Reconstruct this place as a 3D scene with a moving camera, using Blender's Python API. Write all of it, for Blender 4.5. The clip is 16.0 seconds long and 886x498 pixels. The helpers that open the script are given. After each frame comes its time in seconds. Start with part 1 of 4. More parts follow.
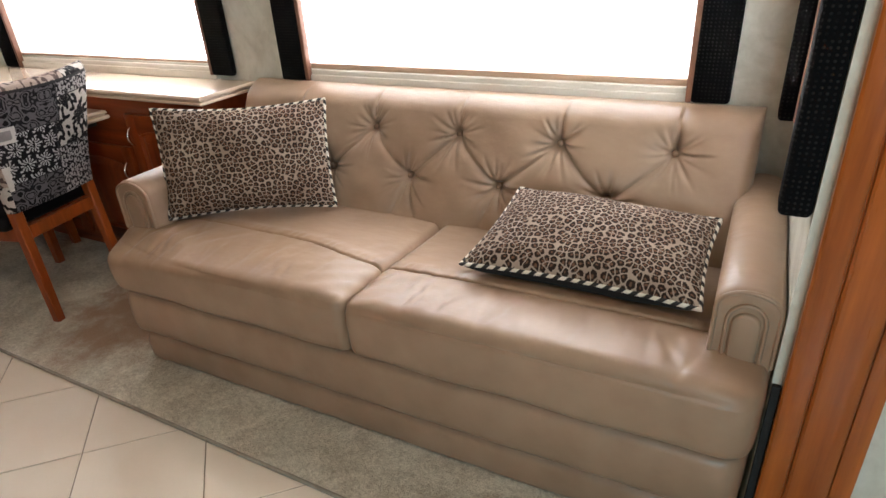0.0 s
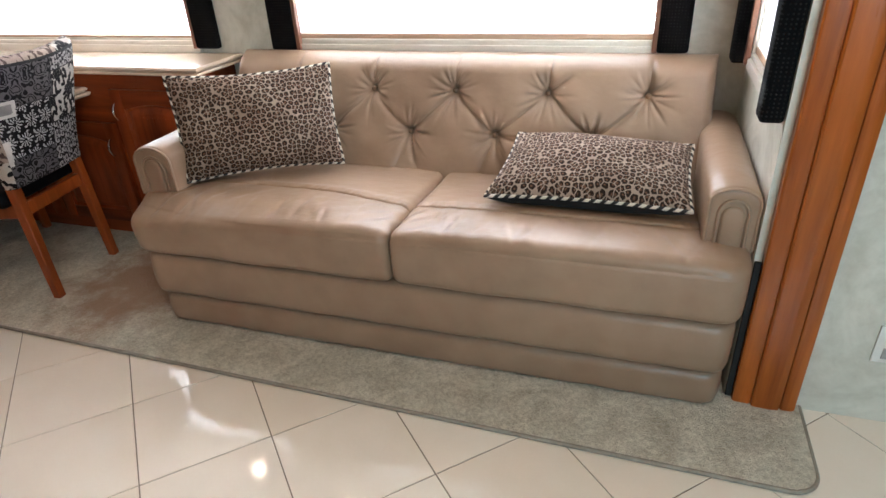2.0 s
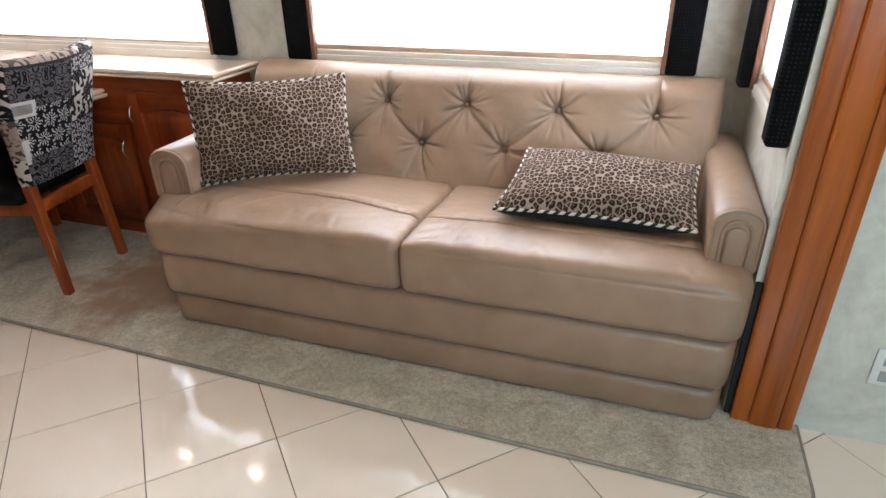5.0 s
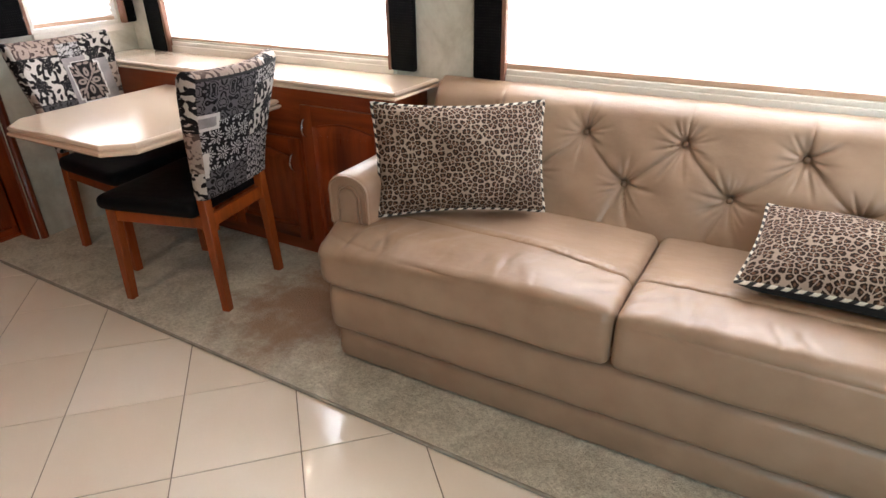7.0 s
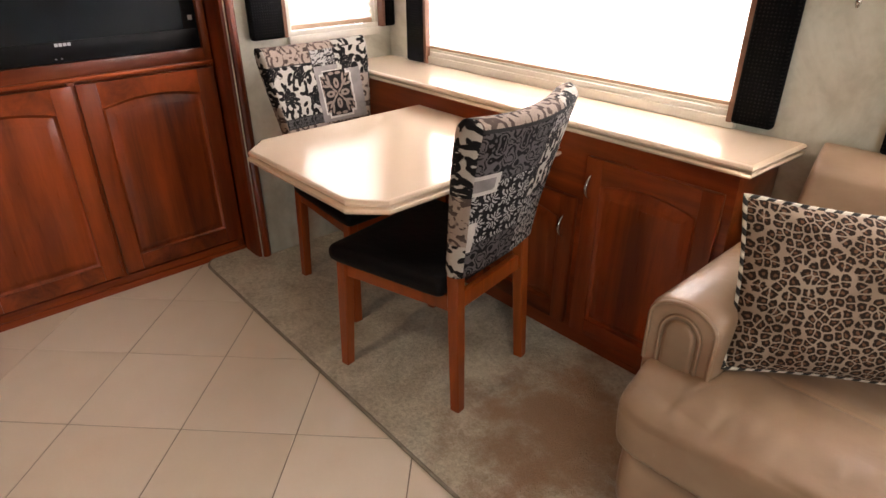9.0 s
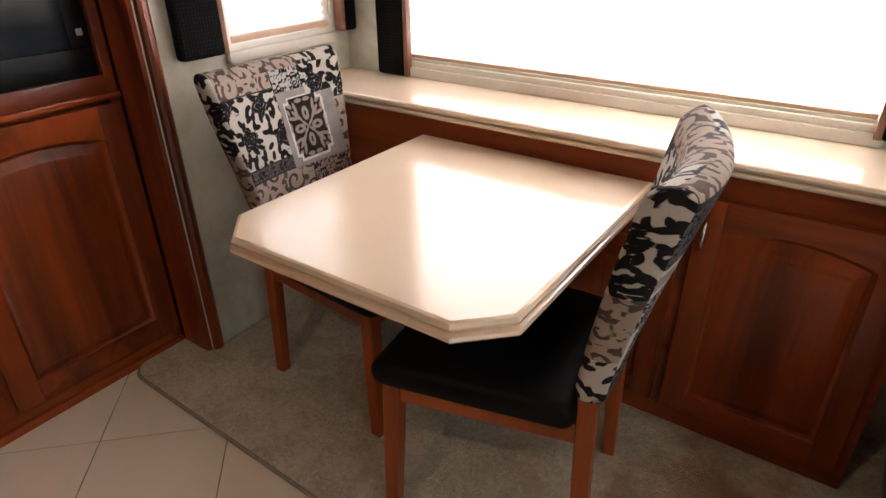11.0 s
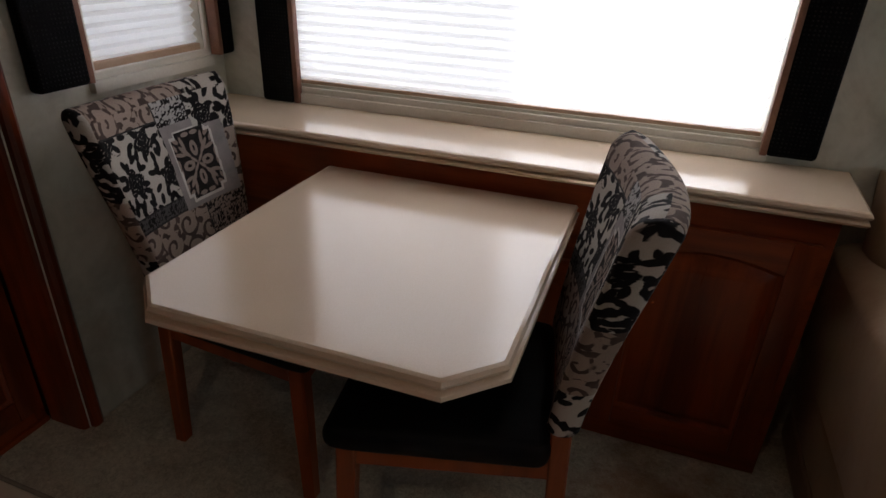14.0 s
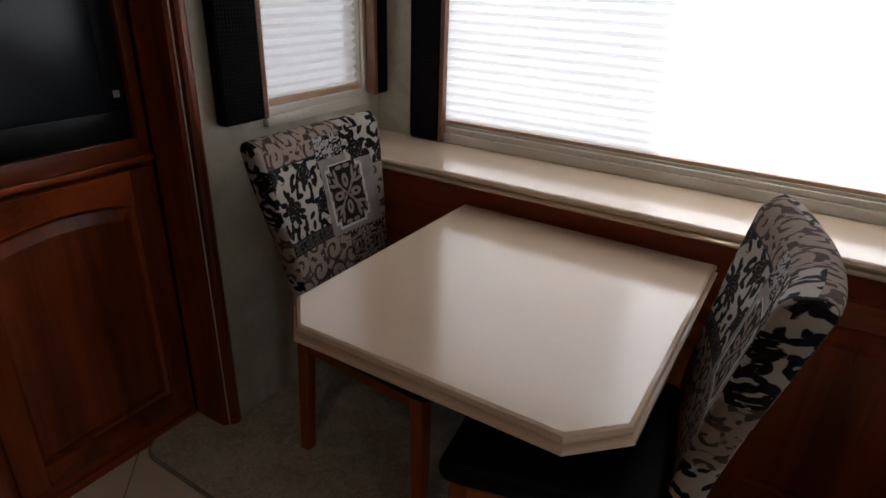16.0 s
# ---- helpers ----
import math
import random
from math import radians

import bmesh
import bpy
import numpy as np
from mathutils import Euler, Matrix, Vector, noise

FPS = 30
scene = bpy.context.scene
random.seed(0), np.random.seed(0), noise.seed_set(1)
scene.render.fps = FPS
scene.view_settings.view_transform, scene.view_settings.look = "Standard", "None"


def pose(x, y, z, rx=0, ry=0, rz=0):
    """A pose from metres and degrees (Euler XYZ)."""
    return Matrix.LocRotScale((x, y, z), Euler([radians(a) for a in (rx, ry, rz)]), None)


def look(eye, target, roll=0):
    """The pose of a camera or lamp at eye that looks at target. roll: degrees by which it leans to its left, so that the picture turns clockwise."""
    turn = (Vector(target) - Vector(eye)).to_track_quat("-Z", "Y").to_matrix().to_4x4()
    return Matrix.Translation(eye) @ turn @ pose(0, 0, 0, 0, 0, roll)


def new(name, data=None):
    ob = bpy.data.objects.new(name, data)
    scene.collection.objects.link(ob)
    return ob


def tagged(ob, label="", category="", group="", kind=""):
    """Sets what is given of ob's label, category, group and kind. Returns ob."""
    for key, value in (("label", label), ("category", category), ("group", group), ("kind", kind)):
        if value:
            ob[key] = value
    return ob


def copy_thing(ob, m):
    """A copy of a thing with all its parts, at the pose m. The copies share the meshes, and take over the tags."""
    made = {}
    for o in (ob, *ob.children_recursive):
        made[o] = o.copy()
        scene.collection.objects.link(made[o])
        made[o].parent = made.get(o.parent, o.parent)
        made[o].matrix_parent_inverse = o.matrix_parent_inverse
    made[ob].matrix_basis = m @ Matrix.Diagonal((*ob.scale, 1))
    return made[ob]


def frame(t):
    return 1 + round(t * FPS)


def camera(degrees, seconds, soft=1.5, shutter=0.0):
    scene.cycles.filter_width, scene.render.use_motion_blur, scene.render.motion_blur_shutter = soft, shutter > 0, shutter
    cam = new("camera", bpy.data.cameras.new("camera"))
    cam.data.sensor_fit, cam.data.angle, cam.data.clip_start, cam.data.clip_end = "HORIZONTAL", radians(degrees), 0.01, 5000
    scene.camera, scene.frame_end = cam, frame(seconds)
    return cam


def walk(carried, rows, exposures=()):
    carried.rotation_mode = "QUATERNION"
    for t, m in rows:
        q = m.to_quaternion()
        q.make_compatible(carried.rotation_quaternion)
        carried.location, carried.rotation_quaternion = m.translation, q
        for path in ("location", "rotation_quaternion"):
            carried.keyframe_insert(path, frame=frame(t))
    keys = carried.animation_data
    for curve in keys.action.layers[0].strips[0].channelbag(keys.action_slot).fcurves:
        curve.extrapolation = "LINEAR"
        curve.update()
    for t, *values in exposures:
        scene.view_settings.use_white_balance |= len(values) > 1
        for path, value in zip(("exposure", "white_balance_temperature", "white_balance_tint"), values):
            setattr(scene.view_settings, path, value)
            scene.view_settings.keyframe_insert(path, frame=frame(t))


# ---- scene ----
cam = camera(72.3, 16.0)
PATH = [
    (0, (0.045, -0.154, 1.359), (-0.799, 1.406, 0.435), -3.6),
    (0.5, (-0.064, -0.232, 1.353), (-0.846, 1.356, 0.421), -4.8),
    (1, (-0.175, -0.355, 1.321), (-0.777, 1.312, 0.394), -6.9),
    (1.5, (-0.192, -0.458, 1.352), (-0.694, 1.205, 0.361), -3.8),
    (2, (-0.162, -0.555, 1.34), (-0.736, 1.098, 0.373), -3.3),
    (2.5, (-0.159, -0.56, 1.353), (-0.752, 1.073, 0.362), -2.8),
    (3, (-0.176, -0.579, 1.357), (-0.748, 1.073, 0.384), -2.1),
    (5.5, (-0.181, -0.597, 1.358), (-0.765, 1.072, 0.424), -1.0),
    (6, (-0.235, -0.558, 1.351), (-0.887, 1.081, 0.409), -0.5),
    (6.5, (-0.398, -0.476, 1.357), (-1.097, 1.145, 0.416), 0.4),
    (7, (-0.59, -0.425, 1.371), (-1.467, 1.121, 0.454), -0.9),
    (7.5, (-0.707, -0.351, 1.371), (-1.804, 1.07, 0.489), 0.2),
    (8, (-0.846, -0.183, 1.387), (-2.135, 1.062, 0.499), 0.1),
    (8.5, (-1.054, -0.092, 1.371), (-2.454, 1.007, 0.459), 0.8),
    (9, (-1.328, -0.053, 1.377), (-2.646, 1.13, 0.449), -0.2),
    (11.5, (-2.237, 0.116, 1.327), (-3.202, 1.597, 0.391), -0.6),
    (12, (-2.295, 0.185, 1.327), (-3.222, 1.706, 0.418), -0.9),
    (12.5, (-2.33, 0.249, 1.328), (-3.222, 1.813, 0.456), -0.3),
    (13, (-2.329, 0.242, 1.335), (-3.108, 1.873, 0.477), 1.2),
    (13.5, (-2.347, 0.151, 1.35), (-2.95, 1.858, 0.499), 2.9),
    (14, (-2.37, 0.057, 1.341), (-2.948, 1.743, 0.434), 2.1),
    (14.5, (-2.378, 0.034, 1.35), (-3.002, 1.678, 0.398), 1.1),
    (15, (-2.386, 0.012, 1.363), (-3.087, 1.651, 0.456), 3.8),
    (15.5, (-2.382, 0.001, 1.372), (-3.15, 1.62, 0.484), 3.8),
    (16, (-2.387, 0.024, 1.386), (-3.335, 1.576, 0.554), 1.9),
]
EXPOSURES = [(0, -0.75, 6250, 14), (3, -0.53, 5800, 13), (6, -0.53, 5800, 13), (7, -0.52, 6200, 15), (8, -0.55, 6750, 18), (9, -0.55, 6900, 19), (11.5, -1.2, 6550, 17), (12, -1.57, 6350, 16), (12.5, -1.8, 6300, 16), (13, -2.2, 6280, 16), (13.5, -2.55, 6280, 16), (14, -2.72, 6280, 16), (14.5, -2.78, 6280, 16), (16, -2.72, 6280, 15)]
walk(cam, [(t, look(eye, target, roll)) for t, eye, target, roll in PATH], EXPOSURES)

# ---- world and light ----
world = bpy.data.worlds.new("sky")
scene.world = world
world.use_nodes = True
wn = world.node_tree
sky = wn.nodes.new("ShaderNodeTexSky")
sky.sky_type, sky.sun_disc = "NISHITA", False
sky.sun_elevation, sky.sun_rotation = radians(50), radians(30)
wn.links.new(sky.outputs[0], wn.nodes["Background"].inputs[0])
wn.nodes["Background"].inputs[1].default_value = 0.1


def opening_light(name, centre, towards, width, height, radiance, colour=(1.0, 1.0, 1.0)):
    """An area lamp in an opening: daylight at the windows, fill at the galley."""
    data = bpy.data.lights.new(name, "AREA")
    data.shape, data.size, data.size_y = "RECTANGLE", width, height
    data.energy = radiance * math.pi * width * height
    data.color = colour
    ob = new(name, data)
    ob.matrix_basis = look(centre, Vector(centre) + Vector(towards))
    return ob


DAY, HAZE = 7.3, 20.0
opening_light("daylight_sofa", (-0.865, 1.868, 1.30), (0, -1, 0), 1.42, 0.78, DAY)
opening_light("daylight_dinette", (-2.81, 1.868, 1.30), (0, -1, 0), 1.40, 0.78, DAY * 1.9)
opening_light("daylight_side", (-3.838, 1.50, 1.34), (1, 0, 0), 0.42, 0.66, DAY * 0.35)
opening_light("daylight_corner", (0.222, 1.39, 1.30), (-1, 0, 0), 0.49, 0.76, DAY * 0.35)
# Cool fill lamp added behind the camera; no window is known there.
opening_light("fill_galley", (0.98, -1.80, 1.35), (0, 1, 0), 1.5, 0.7, DAY * 2.55, (0.62, 0.93, 1.0))


# ---- materials ----
def nodes_of(name):
    m = bpy.data.materials.new(name)
    m.use_nodes = True
    t = m.node_tree
    return m, t, t.nodes["Principled BSDF"]


class Net:
    """Short hand for wiring nodes."""

    def __init__(self, tree):
        self.t = tree

    def node(self, kind, **values):
        n = self.t.nodes.new(kind)
        for k, v in values.items():
            n.inputs[k].default_value = v
        return n

    def link(self, a, b):
        self.t.links.new(a, b)

    def plug(self, value, socket):
        if hasattr(value, "links"):
            self.link(value, socket)
        else:
            socket.default_value = value

    def math(self, op, a, b=0.0, c=0.0):
        n = self.t.nodes.new("ShaderNodeMath")
        n.operation = op
        for v, s in zip((a, b, c), n.inputs):
            self.plug(v, s)
        return n.outputs[0]

    def step(self, v, lo, hi):
        n = self.t.nodes.new("ShaderNodeMapRange")
        n.interpolation_type = "SMOOTHSTEP"
        self.plug(v, n.inputs["Value"])
        self.plug(lo, n.inputs["From Min"])
        self.plug(hi, n.inputs["From Max"])
        return n.outputs["Result"]

    def mix(self, f, a, b):
        n = self.t.nodes.new("ShaderNodeMix")
        n.data_type = "RGBA"
        self.plug(f, n.inputs["Factor"])
        for v, s in ((a, n.inputs["A"]), (b, n.inputs["B"])):
            self.plug((*v, 1.0) if isinstance(v, tuple) else v, s)
        return n.outputs["Result"]

    def coords(self, kind="Object", scale=(1, 1, 1), offset=(0, 0, 0), turn=0.0):
        if kind == "UV":
            tc = self.t.nodes.new("ShaderNodeUVMap").outputs[0]
        else:
            tc = self.t.nodes.new("ShaderNodeTexCoord").outputs[kind]
        mp = self.t.nodes.new("ShaderNodeMapping")
        mp.inputs["Scale"].default_value, mp.inputs["Location"].default_value = scale, offset
        mp.inputs["Rotation"].default_value = (0, 0, turn)
        self.link(tc, mp.inputs["Vector"])
        return mp.outputs[0]

    def noise(self, vec, scale, detail=4.0, rough=0.55, distort=0.0):
        n = self.node("ShaderNodeTexNoise", Scale=scale, Detail=detail, Roughness=rough, Distortion=distort)
        self.link(vec, n.inputs["Vector"])
        return n.outputs["Fac"]

    def voronoi(self, vec, scale, feature="F1", randomness=1.0, flat=False):
        n = self.t.nodes.new("ShaderNodeTexVoronoi")
        n.feature, n.voronoi_dimensions = feature, "2D" if flat else "3D"
        n.inputs["Scale"].default_value, n.inputs["Randomness"].default_value = scale, randomness
        self.link(vec, n.inputs["Vector"])
        return n

    def bump(self, bsdf, height, strength, distance):
        n = self.node("ShaderNodeBump", Strength=strength, Distance=distance)
        self.link(height, n.inputs["Height"])
        self.link(n.outputs[0], bsdf.inputs["Normal"])


def plain(name, dark, light, rough=0.5, patch=4.0, grain=120.0, metallic=0.0, relief=0.1, depth=0.001, coat=0.0, rough_var=0.08):
    """A painted, moulded or cast surface: two tones in soft patches, fine grain and relief."""
    m, t, b = nodes_of(name)
    n = Net(t)
    v = n.coords()
    big, fine = n.noise(v, patch, 3), n.noise(v, grain, 3)
    f = n.math("MULTIPLY_ADD", fine, 0.4, n.math("MULTIPLY", big, 0.6))
    n.link(n.mix(n.step(f, 0.3, 0.7), dark, light), b.inputs["Base Color"])
    n.link(n.math("MULTIPLY_ADD", big, rough_var * 2, rough - rough_var), b.inputs["Roughness"])
    b.inputs["Metallic"].default_value = metallic
    b.inputs["Coat Weight"].default_value = coat
    b.inputs["Coat Roughness"].default_value = 0.08
    n.bump(b, fine, relief, depth)
    return m


def wood(name, dark, light, axis, rough=0.30, coat=0.2):
    """Varnished timber with its grain along one axis."""
    m, t, b = nodes_of(name)
    n = Net(t)
    stretch = {"x": (0.7, 9, 9), "y": (9, 0.7, 9), "z": (9, 9, 0.7)}[axis]
    info = n.node("ShaderNodeObjectInfo")
    v = n.coords("Object", stretch)
    add = n.t.nodes.new("ShaderNodeVectorMath")
    shift = n.t.nodes.new("ShaderNodeCombineXYZ")
    n.link(n.math("MULTIPLY", info.outputs["Random"], 30.0), shift.inputs[0])
    n.link(n.math("MULTIPLY", info.outputs["Random"], 17.0), shift.inputs[1])
    n.link(v, add.inputs[0])
    n.link(shift.outputs[0], add.inputs[1])
    v = add.outputs[0]
    broad = n.noise(v, 0.45, 3, 0.5, 0.5)
    rings = n.noise(v, 1.6, 4, 0.55, 1.0)
    pores = n.noise(v, 16.0, 3, 0.6)
    f = n.math("MULTIPLY_ADD", broad, 0.75, n.math("MULTIPLY_ADD", rings, 0.5, n.math("MULTIPLY", pores, 0.12)))
    n.link(n.mix(n.step(f, 0.34, 1.06), dark, light), b.inputs["Base Color"])
    n.link(n.math("MULTIPLY_ADD", pores, 0.15, rough - 0.07), b.inputs["Roughness"])
    b.inputs["Coat Weight"].default_value, b.inputs["Coat Roughness"].default_value = coat, 0.10
    b.inputs["Specular IOR Level"].default_value = 0.3
    n.bump(b, pores, 0.12, 0.0006)
    return m


def leather(name, dark, light, rough=0.34, wear=0.5):
    m, t, b = nodes_of(name)
    n = Net(t)
    v = n.coords()
    big, mid = n.noise(v, 2.2, 3), n.noise(v, 11, 3, 0.5)
    cells = n.noise(v, 330.0, 2, 0.6)
    f = n.math("MULTIPLY_ADD", mid, wear * 0.7, n.math("MULTIPLY", big, 1 - wear * 0.7))
    n.link(n.mix(n.math("MULTIPLY_ADD", f, 1.4, -0.2), dark, light), b.inputs["Base Color"])
    n.link(n.math("MULTIPLY_ADD", mid, 0.10, rough - 0.03), b.inputs["Roughness"])
    creases = n.noise(n.coords("Object", (1, 1.6, 1.2)), 22, 2, 0.5)
    h = n.math("MULTIPLY_ADD", cells, 0.12, n.math("MULTIPLY", creases, 1.1))
    n.bump(b, h, 0.30, 0.004)
    return m


def wallpaper():
    m, t, b = nodes_of("sponged_wallpaper")
    n = Net(t)
    v = n.coords()
    blot = n.noise(v, 3.2, 6, 0.62, 1.3)
    fine = n.noise(v, 26, 4, 0.6, 0.5)
    f = n.math("MULTIPLY_ADD", fine, 0.25, n.math("MULTIPLY", blot, 0.8))
    drift = n.step(n.noise(v, 1.1, 3), 0.35, 0.65)
    low = n.mix(drift, (0.47, 0.415, 0.32), (0.45, 0.44, 0.36))
    high = n.mix(drift, (0.68, 0.63, 0.53), (0.66, 0.655, 0.57))
    n.link(n.mix(n.step(f, 0.32, 0.72), low, high), b.inputs["Base Color"])
    b.inputs["Roughness"].default_value = 0.48
    n.bump(b, n.noise(v, 240, 3), 0.12, 0.001)
    return m


def carpet():
    m, t, b = nodes_of("carpet_pile")
    n = Net(t)
    v = n.coords()
    tuft = n.noise(v, 240, 4, 0.7)
    clump = n.noise(v, 75, 5, 0.65, 0.8)
    broad = n.noise(v, 7.0, 6, 0.65, 1.2)
    f = n.math("MULTIPLY_ADD", tuft, 0.35, n.math("MULTIPLY_ADD", clump, 0.45, n.math("MULTIPLY", broad, 0.42)))
    col = n.mix(n.step(f, 0.44, 0.78), (0.38, 0.333, 0.25), (0.80, 0.75, 0.625))
    # a ragged-edged brown patch beside the sofa
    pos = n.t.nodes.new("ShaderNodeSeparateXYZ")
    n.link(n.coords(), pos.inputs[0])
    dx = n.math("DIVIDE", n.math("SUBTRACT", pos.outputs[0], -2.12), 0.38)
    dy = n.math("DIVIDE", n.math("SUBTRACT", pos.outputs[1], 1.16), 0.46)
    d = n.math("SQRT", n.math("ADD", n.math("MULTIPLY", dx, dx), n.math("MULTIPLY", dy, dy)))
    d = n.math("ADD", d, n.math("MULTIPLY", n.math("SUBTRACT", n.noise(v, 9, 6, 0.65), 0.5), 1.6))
    brown_patch = n.math("SUBTRACT", 1.0, n.step(d, 0.25, 1.15))
    col = n.mix(n.math("MULTIPLY", brown_patch, 0.88), col, (0.28, 0.15, 0.078))
    n.link(col, b.inputs["Base Color"])
    b.inputs["Roughness"].default_value = 0.95
    b.inputs["Specular IOR Level"].default_value = 0.15
    b.inputs["Sheen Weight"].default_value = 0.15
    n.bump(b, n.math("MULTIPLY_ADD", tuft, 0.5, clump), 0.85, 0.010)
    return m


def tile_glaze():
    m, t, b = nodes_of("polished_tile")
    n = Net(t)
    info = n.node("ShaderNodeObjectInfo")
    v = n.coords()
    cloud, fleck = n.noise(v, 2.6, 5, 0.6, 0.8), n.noise(v, 90, 3)
    f = n.math("MULTIPLY_ADD", info.outputs["Random"], 0.3, n.math("MULTIPLY_ADD", fleck, 0.15, n.math("MULTIPLY", cloud, 0.6)))
    n.link(n.mix(n.step(f, 0.2, 0.9), (0.80, 0.70, 0.58), (0.89, 0.81, 0.71)), b.inputs["Base Color"])
    n.link(n.math("MULTIPLY_ADD", n.noise(v, 7, 4), 0.10, 0.035), b.inputs["Roughness"])
    b.inputs["IOR"].default_value = 1.55
    n.bump(b, n.noise(v, 5, 2), 0.015, 0.003)
    return m


def solid_surface():
    m, t, b = nodes_of("cream_solid_surface")
    n = Net(t)
    v = n.coords()
    speck, cloud = n.noise(v, 420, 2, 0.7), n.noise(v, 3, 4)
    f = n.math("MULTIPLY_ADD", n.step(speck, 0.35, 0.7), 0.5, n.math("MULTIPLY", cloud, 0.5))
    n.link(n.mix(f, (0.70, 0.53, 0.385), (0.83, 0.67, 0.52)), b.inputs["Base Color"])
    n.link(n.math("MULTIPLY_ADD", n.noise(v, 9, 5), 0.09, 0.15), b.inputs["Roughness"])
    b.inputs["IOR"].default_value = 1.6
    b.inputs["Coat Weight"].default_value, b.inputs["Coat Roughness"].default_value = 0.9, 0.12
    n.bump(b, n.noise(v, 60, 3), 0.03, 0.001)
    return m


def blind_fabric():
    """Sheer pleated fabric: part of the light goes straight through, the rest is scattered."""
    m, t, b = nodes_of("pleated_sheer")
    n = Net(t)
    t.nodes.remove(b)
    out = t.nodes["Material Output"]
    weave = n.noise(n.coords("Object", (40, 40, 400)), 3.0, 2)
    tl = n.node("ShaderNodeBsdfTranslucent")
    df = n.node("ShaderNodeBsdfDiffuse")
    tr = n.node("ShaderNodeBsdfTransparent")
    col = n.mix(n.step(weave, 0.3, 0.7), (0.86, 0.86, 0.85), (0.95, 0.95, 0.94))
    n.link(col, tl.inputs["Color"])
    n.link(col, df.inputs["Color"])
    a, c = n.node("ShaderNodeMixShader", Fac=0.30), n.node("ShaderNodeMixShader", Fac=0.25)
    n.link(tl.outputs[0], a.inputs[1])
    n.link(df.outputs[0], a.inputs[2])
    n.link(a.outputs[0], c.inputs[1])
    n.link(tr.outputs[0], c.inputs[2])
    n.link(c.outputs[0], out.inputs["Surface"])
    return m


def glass_pane():
    m, t, b = nodes_of("window_glass")
    b.inputs["Base Color"].default_value = (0.95, 0.97, 0.96, 1)
    b.inputs["Roughness"].default_value, b.inputs["Transmission Weight"].default_value = 0.0, 1.0
    b.inputs["IOR"].default_value = 1.02
    return m


def screen_mesh():
    m, t, b = nodes_of("insect_screen")
    n = Net(t)
    b.inputs["Base Color"].default_value, b.inputs["Roughness"].default_value = (0.06, 0.06, 0.07, 1), 0.6
    tr, mx = n.node("ShaderNodeBsdfTransparent"), n.node("ShaderNodeMixShader", Fac=0.70)
    n.link(b.outputs[0], mx.inputs[1])
    n.link(tr.outputs[0], mx.inputs[2])
    n.link(mx.outputs[0], t.nodes["Material Output"].inputs["Surface"])
    return m


def curtain_cloth():
    """Black upholstery with a fine raised grid of dots."""
    m, t, b = nodes_of("black_dotted_cloth")
    n = Net(t)
    v = n.coords("UV", (1, 1, 1))
    dots = n.voronoi(v, 95.0, "F1", 0.08, True).outputs["Distance"]
    spot = n.math("SUBTRACT", 1.0, n.step(dots, 0.12, 0.32))
    n.link(n.mix(n.math("MULTIPLY", spot, n.step(n.noise(v, 30, 2), 0.35, 0.6)), (0.0025, 0.0025, 0.003), (0.016, 0.015, 0.014)), b.inputs["Base Color"])
    b.inputs["Roughness"].default_value = 0.9
    b.inputs["Specular IOR Level"].default_value = 0.12
    n.bump(b, spot, 0.5, 0.002)
    return m


def leopard():
    m, t, b = nodes_of("leopard_plush")
    n = Net(t)
    v = n.coords("UV")
    wob = n.t.nodes.new("ShaderNodeTexNoise")
    wob.inputs["Scale"].default_value, wob.inputs["Detail"].default_value = 28.0, 2.0
    n.link(v, wob.inputs["Vector"])
    sub = n.t.nodes.new("ShaderNodeVectorMath")
    sub.operation = "MULTIPLY_ADD"
    n.link(wob.outputs["Color"], sub.inputs[0])
    sub.inputs[1].default_value = (0.014, 0.014, 0.0)
    n.link(v, sub.inputs[2])
    w = sub.outputs[0]
    edge = n.voronoi(w, 56.0, "DISTANCE_TO_EDGE", 0.85, True).outputs["Distance"]
    core = n.voronoi(w, 56.0, "F1", 0.85, True).outputs["Distance"]
    ragged = n.math("SUBTRACT", n.noise(v, 130, 2), 0.5)
    # dark rosettes set apart on a pale ground, some of them open with a brown middle
    apart = n.step(n.math("MULTIPLY_ADD", ragged, 0.28, edge), 0.058, 0.115)
    inside = n.math("SUBTRACT", 1.0, n.step(n.math("MULTIPLY_ADD", ragged, 0.55, core), 0.53, 0.62))
    spot = n.math("MULTIPLY", apart, inside)
    middle = n.math("SUBTRACT", 1.0, n.step(n.math("MULTIPLY_ADD", ragged, 0.5, core), 0.13, 0.23))
    hair = n.noise(v, 300, 3, 0.7)
    ground = n.mix(n.step(n.noise(v, 9, 3), 0.3, 0.7), (0.245, 0.178, 0.133), (0.36, 0.277, 0.216))
    ink = n.mix(n.math("MULTIPLY", middle, 0.85), (0.018, 0.0095, 0.007), (0.15, 0.072, 0.040))
    col = n.mix(n.math("MULTIPLY", spot, 0.96), ground, ink)
    n.link(col, b.inputs["Base Color"])
    b.inputs["Roughness"].default_value = 0.9
    b.inputs["Specular IOR Level"].default_value = 0.12
    n.bump(b, hair, 0.35, 0.002)
    return m


